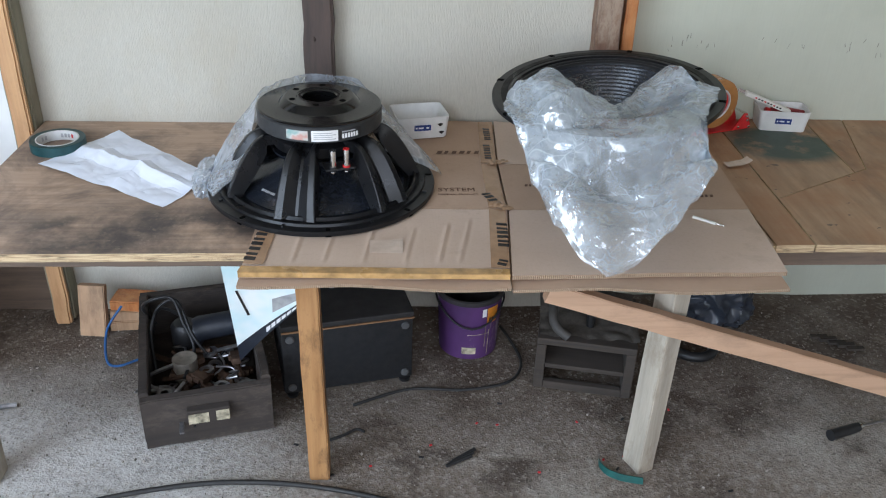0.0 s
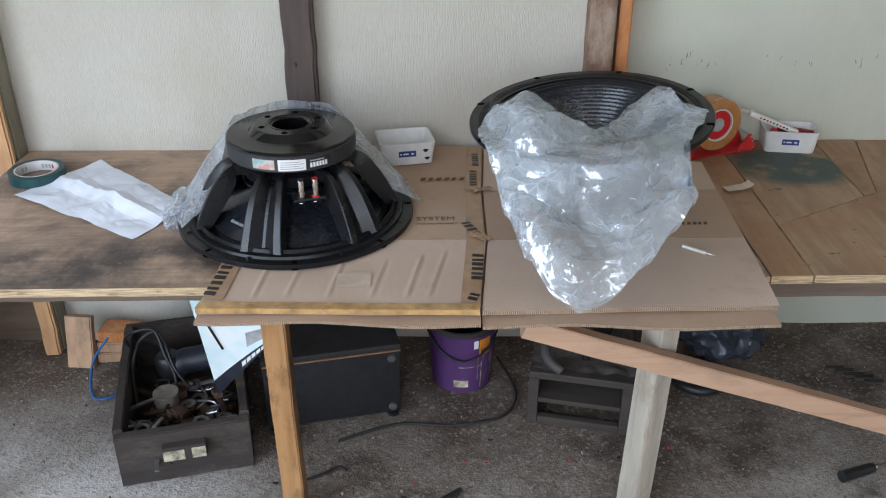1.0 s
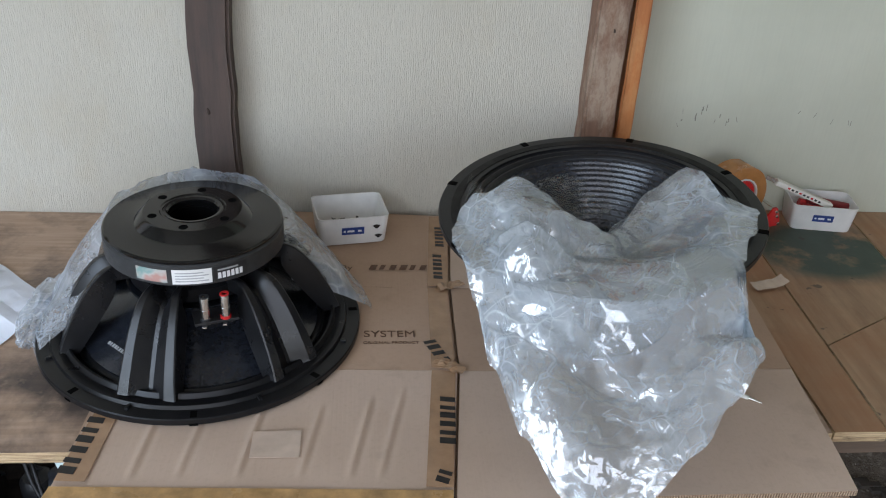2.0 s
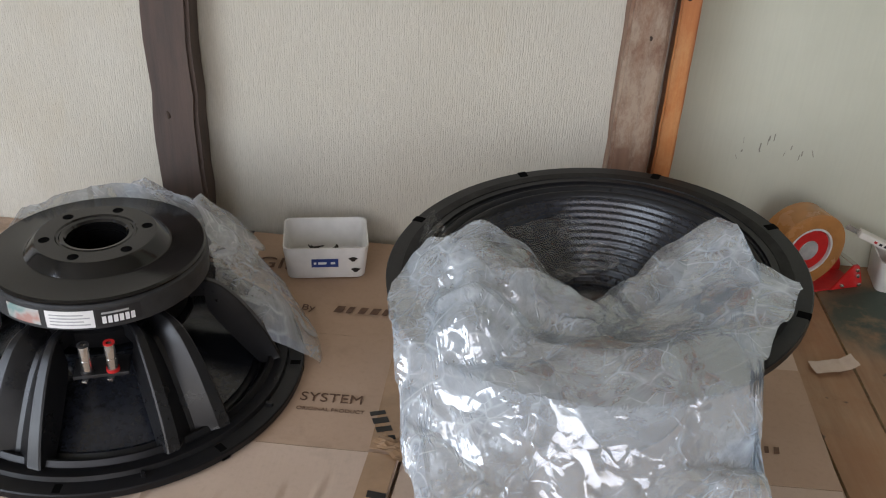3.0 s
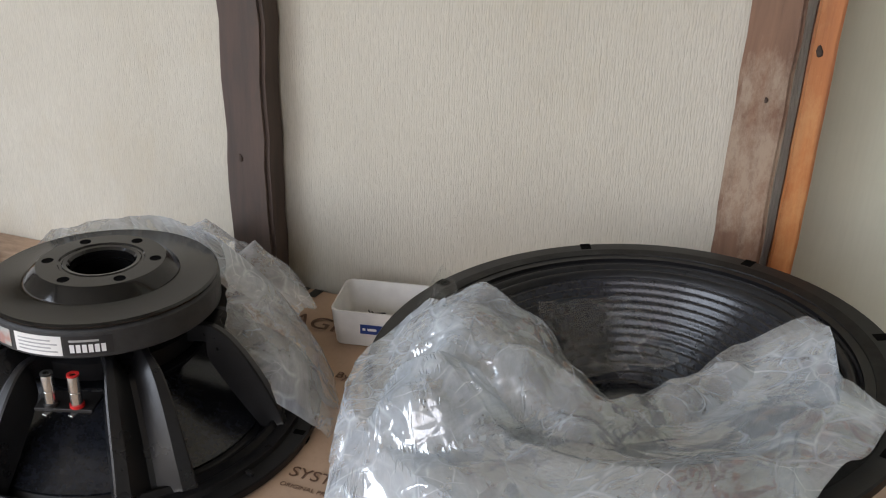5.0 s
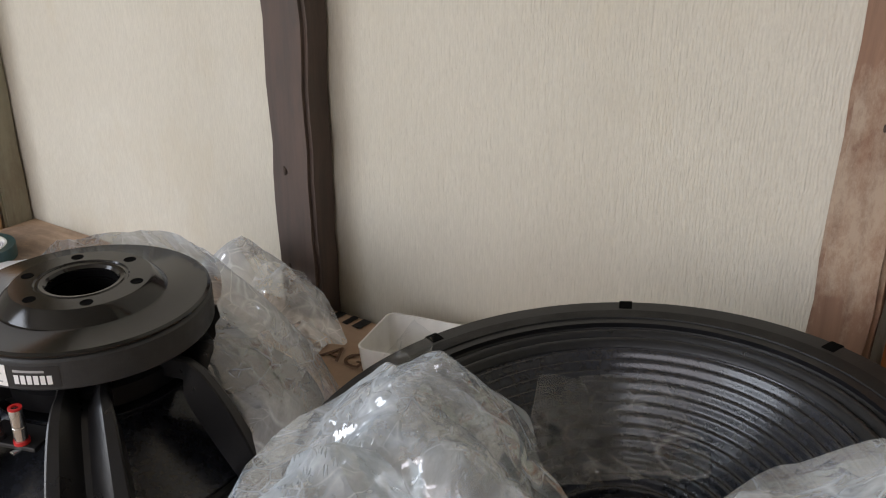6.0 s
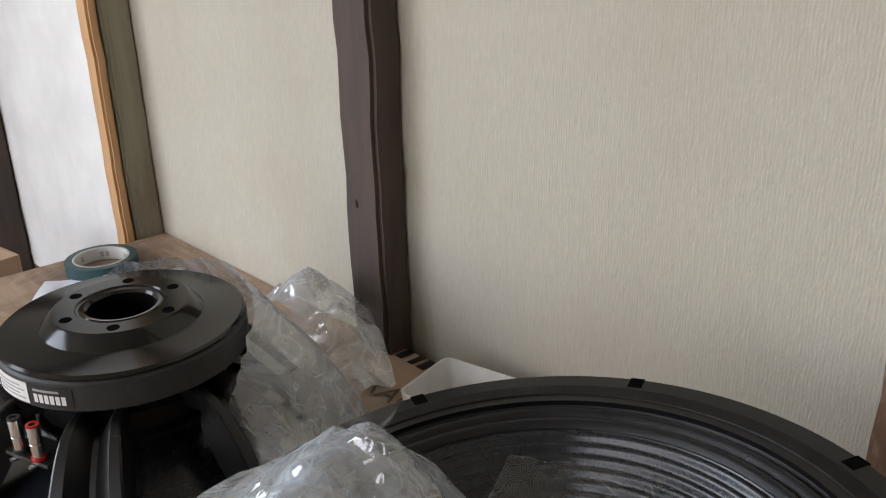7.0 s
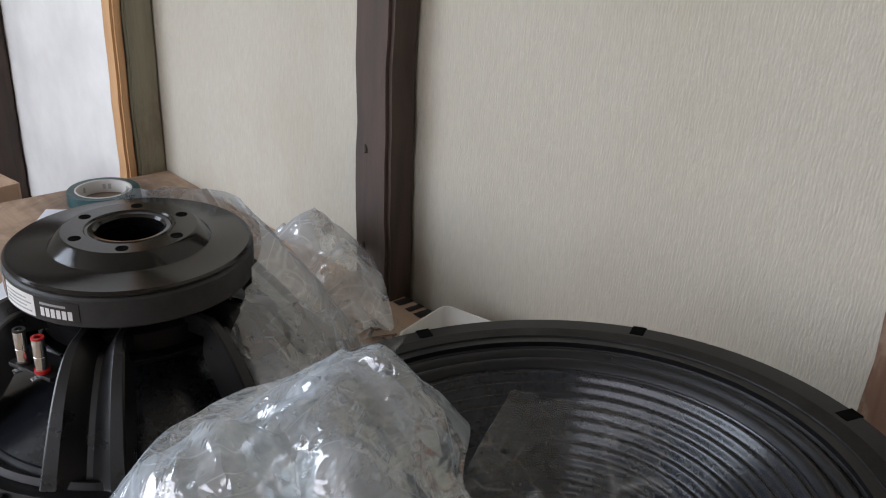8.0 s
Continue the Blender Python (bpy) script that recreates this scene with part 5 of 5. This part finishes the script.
for i in range(72):
    x, y = rnd(-0.105, 0.105), rnd(0.04, 0.27)
    z = rnd(0.03, 0.085)
    L = rnd(0.035, 0.095)
    a, tilt = rnd(0, 360), rnd(-25, 25)
    kind = i % 4
    if kind == 0:
        bm = tube(bmesh.new(), [(-L / 2, 0, 0), (L / 2, 0, 0)], rnd(0.004, 0.010), 10)
        nm, mt, lb = "iron_bar", M_RUST, "short rusty iron bar among loose tools"
    elif kind == 1:
        bm = bmesh.new()
        lathe(bm, [(0.010, -0.004), (0.019, -0.004), (0.019, 0.004), (0.010, 0.004)], 20, closed=True)
        box(bm, (0.017, -0.005, -0.003), (0.017 + L, 0.005, 0.003), 0.001)
        nm, mt, lb = "spanner", M_STEEL, "worn steel ring spanner among loose tools"
    elif kind == 2:
        bm = boxed((-L / 2, -0.012, -0.008), (L / 2, 0.012, 0.008), 0.003)
        box(bm, (-0.01, -0.018, -0.006), (0.008, 0.018, 0.006), 0.002)
        nm, mt, lb = "metal_bracket", M_RUST if i % 8 else M_BLUEM, "small dirty metal bracket among loose tools"
    else:
        bm = tube(bmesh.new(), spline([(0, 0, 0), (L * 0.4, 0.02, 0.006), (L * 0.8, -0.01, 0), (L, 0.015, 0.004)], 6), 0.003, 8)
        nm, mt, lb = "bent_rod", M_STEEL if i % 3 else M_BLACK, "bent thin metal rod among loose tools"
    m = Matrix.Translation(in_drawer(x, y, z)) @ Matrix.Rotation(radians(a), 4, "Z") @ Matrix.Rotation(radians(tilt), 4, "Y")
    whole(nm, turned(bm, m), mt, lb, nm.replace("_", " "), group="loose tools in the drawer", smooth=40)
# steel can and the power tool with its cable
M_CAN = plain("dull_tin", (0.26, 0.23, 0.19), 0.6, 0.4, var=0.3, scale=60, bump=0.2)
can = thing("tin_can", in_drawer(-0.045, 0.19, 0.03), "small dull round tin standing among tools", "tin")
part("body", lathe(bmesh.new(), [(0.0, 0.0), (0.029, 0.0), (0.030, 0.002), (0.030, 0.066), (0.028, 0.068)], 40), M_CAN, can, smooth=40)
part("lid", lathe(bmesh.new(), [(0.0, 0.0675), (0.024, 0.0675), (0.026, 0.069), (0.0305, 0.069), (0.031, 0.064), (0.0302, 0.064)], 40), M_CAN, can, smooth=40)
M_NAVY = plain("dark_navy_plastic", (0.018, 0.022, 0.032), 0.5, var=0.25)
gr = thing("angle_grinder", in_drawer(0.0, 0.31, 0.055), "dark power tool with its black cable in the drawer", "power tool", rz=10)
part("body", tube(bmesh.new(), [(-0.02, 0, 0.03), (0.0, 0, 0.045), (0.09, 0, 0.055), (0.11, 0, 0.05)], 0.036, 16, 0.030), M_NAVY, gr, smooth=50)
part("head", lathe(bmesh.new(), [(0, -0.01), (0.030, -0.01), (0.034, 0.0), (0.034, 0.05), (0.026, 0.06), (0, 0.062)], 24, centre=(-0.04, 0, 0.01)), M_BLACK, gr, smooth=40)
for pts in ([(-0.11, 0.36, 0.10), (-0.135, 0.33, 0.17), (-0.11, 0.30, 0.21), (-0.06, 0.29, 0.215), (-0.04, 0.26, 0.16), (-0.02, 0.22, 0.10), (-0.05, 0.14, 0.075)],
            [(-0.12, 0.33, 0.09), (-0.10, 0.30, 0.18), (-0.05, 0.30, 0.20), (-0.02, 0.24, 0.13), (0.01, 0.22, 0.08)],
            [(-0.115, 0.20, 0.06), (-0.12, 0.27, 0.13), (-0.09, 0.32, 0.17), (-0.02, 0.33, 0.11)]):
    whole("power_cable", tube(bmesh.new(), spline([in_drawer(*p) for p in pts], 10), 0.0042, 8), M_BLACK, "looped black power cable rising from the drawer", "cable", group="cables in the drawer", smooth=60)

# printed leaflet standing in the drawer
M_LEAF = Mat("glossy_leaflet", 0.3)
f = M_LEAF.noise(7, detail=3)
M_LEAF.colour(M_LEAF.ramp(f, [(0.35, (0.55, 0.75, 0.78)), (0.6, (0.80, 0.84, 0.84))]))
leaf = thing("printed_leaflet", (0, 0, 0), "white and pale blue printed leaflet with a dark band", "leaflet")
LQ = [Vector((-0.565, 2.000, 0.505)), Vector((-0.368, 2.000, 0.455)), Vector((-0.392, 2.020, 0.390)), Vector((-0.562, 2.095, 0.165))]


def on_leaf(u, v, lift=0.0):
    a, b, c, d = LQ
    p = (a * (1 - u) + b * u) * (1 - v) + (d * (1 - u) + c * u) * v
    p.y += 0.012 * math.sin(u * 2.6 + v) - lift
    return p


def leaf_piece(name, u0, u1, v0, v1, material, lift, n=14, skew=0.0):
    bm = bmesh.new()
    g = [[bm.verts.new(on_leaf(u0 + (u1 - u0) * i / n + skew * j / n, v0 + (v1 - v0) * j / n, lift)) for i in range(n + 1)] for j in range(n + 1)]
    for j in range(n):
        for i in range(n):
            bm.faces.new((g[j][i], g[j][i + 1], g[j + 1][i + 1], g[j + 1][i]))
    return part(name, bm, material, leaf, smooth=60)


leaf_piece("sheet", 0, 1, 0, 1, M_LEAF.m, 0)
leaf_piece("dark_band", 0, 1, 0.84, 1.0, M_NAVY, 0.0012)
leaf_piece("picture_shape", 0.52, 0.86, 0.50, 0.72, M_GREY_INK, 0.0012)
for i in range(6):
    leaf_piece("mark_bar", 0.42 + 0.075 * i, 0.48 + 0.075 * i, 0.88, 0.95, M_WHITE_INK, 0.0024, 2)
leaf_piece("mark_bar", 0.10, 0.13, 0.30, 0.60, M_INK, 0.0012, 3, 0.1)

# black case
M_CASE = plain("black_carpet_case", (0.008, 0.008, 0.009), 0.75, var=0.3, scale=120, bump=0.4)
M_CASETOP = plain("dusty_case_top", (0.022, 0.020, 0.019), 0.8, var=0.3, scale=30, bump=0.3)
case = thing("equipment_case", (-0.338, 2.332, 0.0), "black boxy equipment case with rounded feet under the bench", "case", rz=12)
part("body", boxed((-0.165, -0.13, 0.008), (0.165, 0.13, 0.196), 0.006), M_CASE, case, smooth=40)
part("lid", boxed((-0.167, -0.132, 0.1965), (0.167, 0.132, 0.212), 0.004), M_CASETOP, case)
part("edge_strip", boxed((-0.165, -0.1345, 0.193), (0.167, -0.1305, 0.1965)), plain("worn_wood_edge", (0.25, 0.13, 0.06), 0.7), case)
for x in (-0.145, 0.145):
    for y in (-0.126, 0.11):
        part("foot", lathe(bmesh.new(), [(0, 0), (0.014, 0), (0.015, 0.008), (0, 0.009)], 20, centre=(x, y, 0)), M_BLACK, case, smooth=40)
    for z in (0.026, 0.172):
        part("bolt", turned(lathe(bmesh.new(), [(0, 0.005), (0.009, 0.004), (0.011, 0), (0, -0.001)], 20), Matrix.Translation((x, -0.1305, z)) @ Matrix.Rotation(radians(90), 4, "X")), plain("grey_rubber", (0.08, 0.08, 0.08), 0.6) if x < 0 and z < 0.1 else bpy.data.materials["grey_rubber"], case, smooth=40)
knob = bmesh.new()
lathe(knob, [(0, 0), (0.012, 0), (0.016, 0.010), (0.012, 0.022), (0, 0.024)], 20)
turned(knob, Matrix.Translation((-0.352, 1.925, 0.485)) @ Matrix.Rotation(radians(90), 4, "Y"))
whole("bench_bolt", turned(knob, Matrix.Translation((0.01, 0.02, 0.0))), M_STEEL, "dull steel wing bolt at the bench leg", "bolt", smooth=40)

# purple paint bucket
k = Mat("purple_bucket_print", 0.52)
ang = k.noise(5, (1, 1, 0.5), detail=4)
c = k.ramp(ang, [(0.4, (0.045, 0.016, 0.068)), (0.6, (0.095, 0.036, 0.135))])
c = k.mix(k.grey(k.noise(20, (1, 1, 0.25), detail=8, rough=0.75), 0.60, 0.68, 0, 0.8), c, (0.34, 0.30, 0.26))
k.colour(c)
M_PURPLE = k.m
M_DARKIN = plain("dirty_bucket_inside", (0.03, 0.027, 0.026), 0.7)
bk = thing("paint_bucket", (0.009, 2.396, 0.0), "purple paint bucket with dried drips and a wire handle", "bucket")
part("body", lathe(bmesh.new(), [(0, 0.002), (0.076, 0.0), (0.079, 0.003), (0.088, 0.185), (0.086, 0.185), (0.076, 0.006), (0, 0.006)], 64), M_PURPLE, bk, smooth=40)
part("rim", lathe(bmesh.new(), [(0.0872, 0.176), (0.0915, 0.177), (0.0920, 0.190), (0.0860, 0.1915), (0.0850, 0.186)], 64, closed=True), M_DARKIN, bk, smooth=40)
part("inside", lathe(bmesh.new(), [(0.0855, 0.186), (0.0755, 0.03), (0, 0.03)], 48), M_DARKIN, bk, smooth=40)
hp = [(0.092 * math.cos(radians(a)), 0.094 * math.sin(radians(a)), 0.165 - 0.055 * math.sin(radians(a + 180)) ** 2) for a in range(180, 361, 15)]
part("handle", tube(bmesh.new(), hp, 0.0028, 8), M_BLACK, bk, smooth=60)
for a0, a1, z0, z1, mt in ((-62, -38, 0.115, 0.165, plain("orange_label", (0.60, 0.22, 0.02), 0.5)), (-72, -64, 0.140, 0.165, M_WHITE_INK), (-107, -80, 0.020, 0.042, M_FLAKE), (-57, -55, 0.012, 0.095, M_FLAKE), (-64, -62.5, 0.04, 0.11, M_FLAKE), (-98, -58, 0.083, 0.0855, M_FLAKE)):
    part("label", lathe(bmesh.new(), [(0.0795 + (z0 * 0.0485) + 0.0003, z0), (0.0795 + z1 * 0.0485 + 0.0003, z1)], 10, a0, a1), mt, bk, smooth=60)
for a in (-58, -53, -48, -43):
    part("mark_bar", lathe(bmesh.new(), [(0.0795 + 0.12 * 0.0485 + 0.0008, 0.120), (0.0795 + 0.134 * 0.0485 + 0.0008, 0.134)], 2, a, a + 3.5), M_INK, bk)

# low stand with sackcloth and a round iron base
M_STAND = wood("dusty_crate_wood", (0.030, 0.024, 0.019), (0.075, 0.058, 0.046), 0, 0.85)
M_SACK = plain("grey_sackcloth", (0.085, 0.073, 0.060), 0.95, var=0.25, scale=90, bump=0.5)
cr = thing("low_crate", (0.312, 2.29, 0.0), "dusty open-fronted wooden crate covered with sackcloth", "crate", rz=-13)
for x in (-0.125, 0.100):
    part("side", boxed((x, -0.12, 0.0), (x + 0.025, 0.12, 0.135), 0.003), M_STAND, cr)
part("top", boxed((-0.125, -0.12, 0.1355), (0.125, 0.12, 0.155), 0.003), M_STAND, cr)
part("bottom_rail", boxed((-0.0995, -0.12, 0.0), (0.0995, -0.10, 0.022), 0.003), M_STAND, cr)
part("shelf", boxed((-0.0995, -0.118, 0.065), (0.0995, 0.11, 0.078), 0.002), M_STAND, cr)
part("back", boxed((-0.0995, 0.1105, 0.0), (0.0995, 0.12, 0.134)), M_STAND, cr)
bm = bmesh.new()
bmesh.ops.create_grid(bm, x_segments=40, y_segments=40, size=0.5, matrix=Matrix.Diagonal((0.25, 0.23, 1, 1)))
for v in bm.verts:
    e = max(0, max(abs(v.co.x) / 0.125, abs(v.co.y) / 0.115) - 0.85)
    v.co.z = 0.160 + 0.016 * abs(noise.noise(v.co * 14)) - 0.02 * e
turned(bm, pose(0.312, 2.30, 0, 0, 0, -9))
whole("sackcloth", bm, M_SACK, "grey crumpled sackcloth spread over the crate", "cloth", smooth=60)
js = thing("iron_stand", (0.327, 2.34, 0.176), "black round iron base with an upright rod", "stand")
part("disc", lathe(bmesh.new(), [(0, 0), (0.058, 0), (0.062, 0.006), (0.062, 0.018), (0.052, 0.024), (0.02, 0.026), (0, 0.026)], 40), M_BLACK, js, smooth=40)
part("rod", tube(bmesh.new(), [(-0.022, -0.10, -0.012), (-0.022, -0.10, 0.16)], 0.011, 14), M_BLACK, js, smooth=40)
part("arm", tube(bmesh.new(), [(-0.022, -0.10, 0.03), (0.0, 0.0, 0.022)], 0.008, 10), M_BLACK, js, smooth=40)
bm = tube(bmesh.new(), spline([(0.237, 2.18, 0.17), (0.202, 2.21, 0.20), (0.227, 2.31, 0.24), (0.277, 2.39, 0.27)], 8), 0.012, 10)
whole("grey_pipe", bm, plain("dusty_grey_pipe", (0.06, 0.055, 0.05), 0.7), "dusty grey bent pipe leaning on the crate", "pipe", smooth=50)

# dark sack with bottles at the far side
bm = bmesh.new()
bmesh.ops.create_icosphere(bm, subdivisions=5, radius=1)
for v in bm.verts:
    q = 1 + 0.2 * ridge(v.co * 1.8) + 0.08 * ridge(v.co * 4) - 0.18
    v.co = Vector((0.735 + v.co.x * 0.12 * q, 2.50 + v.co.y * 0.09 * q, max(0.001, 0.08 + v.co.z * 0.10 * q)))
whole("plastic_sack", bm, plain("dark_blue_grey_plastic", (0.035, 0.040, 0.052), 0.3, var=0.4, scale=20), "dark crumpled plastic sack on the floor", "sack", smooth=50)
tyre = lathe(bmesh.new(), [(0.06 + 0.014 * math.cos(a), 0.014 + 0.014 * math.sin(a)) for a in [k * math.pi / 5 for k in range(10)]], 40, closed=True, centre=(0.635, 2.36, 0))
whole("rubber_ring", tyre, M_BLACK, "black rubber ring lying on the floor", "ring", smooth=60)

# wooden blocks at the post's foot
M_BLOCK = wood("sawn_block", (0.34, 0.20, 0.11), (0.50, 0.32, 0.19), 2, 0.7)
for lo, hi, rz, at, rx in (((-0.036, -0.012, 0), (0.036, 0.012, 0.145), -6, (-1.018, 2.45, 0.0), -14),):
    bm = timber(lo, hi, 0.001, 10, 5.0)
    turned(bm, Matrix.Translation(at) @ Matrix.Rotation(radians(rz), 4, "Z") @ Matrix.Rotation(radians(rx), 4, "X"))
    whole("wooden_block", bm, M_BLOCK, "sawn wooden block leaning near the bench post", "wood block", smooth=40)
for i in range(3):
    bm = timber((-0.055, -0.035, 0), (0.055, 0.035, 0.030), 0.001, 10, 7.0 + i)
    turned(bm, Matrix.Translation((-0.925 + 0.006 * i, 2.500, 0.001 + 0.0315 * i)) @ Matrix.Rotation(radians(5 - 6 * i), 4, "Z"))
    whole("wooden_block", bm, M_ORANGE if i == 2 else M_BLOCK, "stacked offcut of reddish wood on the floor", "wood block", group="stacked offcuts", smooth=40)

# cables, strips and debris on the floor
M_CABLE = plain("dusty_black_cable", (0.022, 0.021, 0.020), 0.6)
M_BLUECORD = plain("blue_cord", (0.02, 0.10, 0.28), 0.5)
M_GREENSTRIP = plain("dark_green_strip", (0.008, 0.085, 0.075), 0.5)
for pts, r, mt, lb in (
        ([(-1.0, 1.77, 0.006), (-0.80, 1.835, 0.006), (-0.60, 1.868, 0.006), (-0.40, 1.855, 0.006), (-0.20, 1.80, 0.006), (0.05, 1.70, 0.006)], 0.006, M_CABLE, "thick black cable curving across the floor"),
        ([(-0.30, 2.13, 0.004), (-0.16, 2.19, 0.004), (-0.02, 2.185, 0.004), (0.10, 2.215, 0.004), (0.145, 2.29, 0.004), (0.135, 2.38, 0.004), (0.11, 2.47, 0.004)], 0.004, M_CABLE, "thin black cable looping round the bucket"),
        ([(-0.93, 2.44, 0.10), (-0.965, 2.40, 0.05), (-0.955, 2.33, 0.004), (-0.92, 2.30, 0.004), (-0.87, 2.33, 0.004)], 0.0035, M_BLUECORD, "blue cord lying beside the drawer"),
        ([(-0.36, 2.0, 0.004), (-0.32, 2.02, 0.004), (-0.29, 2.04, 0.004), (-0.27, 2.03, 0.005)], 0.0035, M_CABLE, "short black wire end on the floor")):
    whole("floor_cable", tube(bmesh.new(), spline(pts, 12), r, 8), mt, lb, "cable", smooth=60)
bm = bmesh.new()
pts = spline([(0.280, 1.930, 0.0), (0.274, 1.900, 0.0), (0.287, 1.872, 0.0), (0.317, 1.853, 0.0), (0.362, 1.841, 0.0)], 8)
lo = [bm.verts.new((p.x, p.y, 0.002)) for p in pts]
hi = [bm.verts.new((p.x, p.y + 0.004, 0.018)) for p in pts]
lo2 = [bm.verts.new((p.x + 0.001, p.y + 0.002, 0.002)) for p in pts]
hi2 = [bm.verts.new((p.x + 0.001, p.y + 0.006, 0.018)) for p in pts]
for a, b, c, d in zip(range(len(pts) - 1), range(1, len(pts)), range(len(pts) - 1), range(1, len(pts))):
    bm.faces.new((lo[a], lo[b], hi[b], hi[a]))
    bm.faces.new((lo2[a], hi2[a], hi2[b], lo2[b]))
    bm.faces.new((hi[a], hi[b], hi2[b], hi2[a]))
whole("green_strip", bm, M_GREENSTRIP, "curled dark green plastic strip on the floor", "strip", smooth=40)

sd = thing("screwdriver", (0.905, 1.995, 0.014), "screwdriver with a dark clear handle on the floor", "screwdriver", rz=19)
part("handle", tube(bmesh.new(), [(-0.045, 0, 0), (-0.038, 0, 0), (0.03, 0, 0), (0.045, 0, 0)], 0.0145, 12, 0.011), M_BLACK, sd, smooth=40)
part("ferrule", tube(bmesh.new(), [(0.045, 0, 0), (0.054, 0, 0)], 0.008, 12), M_CHROME, sd, smooth=40)
part("shaft", tube(bmesh.new(), [(0.054, 0, 0), (0.16, 0, -0.008)], 0.003, 10), M_STEEL, sd, smooth=40)

for i in range(3):
    bm = tube(bmesh.new(), [(-0.035, 0, 0.0045), (0.035, 0, 0.0045)], 0.0045, 8)
    turned(bm, Matrix.Translation((-0.050 + 0.006 * i, 1.926 + 0.009 * i, 0)) @ Matrix.Rotation(radians(28 + 4 * i), 4, "Z"))
    whole("black_rod", bm, M_CABLE, "short black rod lying on the floor", "rod", group="black rods on the floor", smooth=40)
bm = tube(bmesh.new(), spline([(-1.20, 2.10, 0.006), (-1.16, 2.13, 0.010), (-1.12, 2.145, 0.006)], 6), 0.007, 8)
whole("bent_clip", bm, M_STEEL, "small bent metal clip on the floor", "clip", smooth=40)
for i in range(5):
    bm = boxed((1.0 + 0.02 * i, 2.40 - 0.015 * i, 0.0), (1.05 + 0.02 * i, 2.415 - 0.015 * i, 0.008 + 0.002 * (i % 2)), 0.002)
    whole("wood_splinter", bm, M_STAND, "dark broken wood splinter on the floor", "splinter", group="splinters on the floor")

# grit, chips and red bits
bm = bmesh.new()
for i in range(5000):
    x, y = rnd(-1.4, 1.4), rnd(1.35, 2.55)
    s = rnd(0.001, 0.0032) * (1 if i % 9 else 1.7)
    mtx = Matrix.Translation((x, y, s * 0.35)) @ Euler((rnd(0, 6), rnd(0, 6), rnd(0, 6))).to_matrix().to_4x4() @ Matrix.Diagonal((s, s * rnd(0.5, 1), s * 0.6, 1))
    o = [mtx @ Vector(p) for p in ((1, 0, 0), (-1, 0, 0), (0, 1, 0), (0, -1, 0), (0, 0, 1), (0, 0, -1))]
    vs = [bm.verts.new(p) for p in o]
    for a, b, c in ((0, 2, 4), (2, 1, 4), (1, 3, 4), (3, 0, 4), (2, 0, 5), (1, 2, 5), (3, 1, 5), (0, 3, 5)):
        bm.faces.new((vs[a], vs[b], vs[c]))
k = Mat("mixed_grit", 0.9)
gi = k.t.nodes.new("ShaderNodeNewGeometry").outputs["Random Per Island"]
k.colour(k.ramp(gi, [(0.0, (0.06, 0.05, 0.04)), (0.5, (0.20, 0.17, 0.135)), (1.0, (0.40, 0.36, 0.31))]))
whole("grit", bm, k.m, "scattered grit and crumbs on the concrete floor", "grit", kind="stuff")
for i in range(9):
    x, y = rnd(-0.3, 0.55), rnd(1.86, 2.16)
    bm = turned(boxed((-0.0035, -0.0025, 0), (0.0035, 0.0025, 0.0025), 0.0006), pose(x, y, 0.0005, 0, 0, rnd(0, 360)))
    whole("red_chip", bm, M_RED, "tiny red plastic chip on the floor", "chip", group="red chips on the floor")
for i in range(8):
    x, y = rnd(-0.45, 0.7), rnd(1.80, 2.2)
    bm = turned(boxed((-0.006, -0.0025, 0), (0.006, 0.003, 0.003), 0.001), pose(x, y, 0.0005, 0, 0, rnd(0, 360)))
    whole("dark_chip", bm, M_BLACK, "tiny dark scrap on the floor", "chip", group="dark scraps on the floor")

# carton beyond the bench end
bm = bmesh.new()
cbx = thing("cardboard_box", (-1.43, 2.25, 0.0), "open brown cardboard box with white scraps at the bench end", "cardboard box", rz=8)
for lo, hi in (((-0.11, -0.11, 0.0), (0.11, -0.104, 0.52)), ((-0.11, 0.104, 0.0), (0.11, 0.11, 0.52)), ((-0.11, -0.1035, 0.0), (-0.104, 0.1035, 0.52)), ((0.104, -0.1035, 0.0), (0.11, 0.1035, 0.52))):
    part("side", boxed(lo, hi), M_CARD, cbx)
part("bottom", boxed((-0.1035, -0.1035, 0.001), (0.1035, 0.1035, 0.007)), M_CARD, cbx)
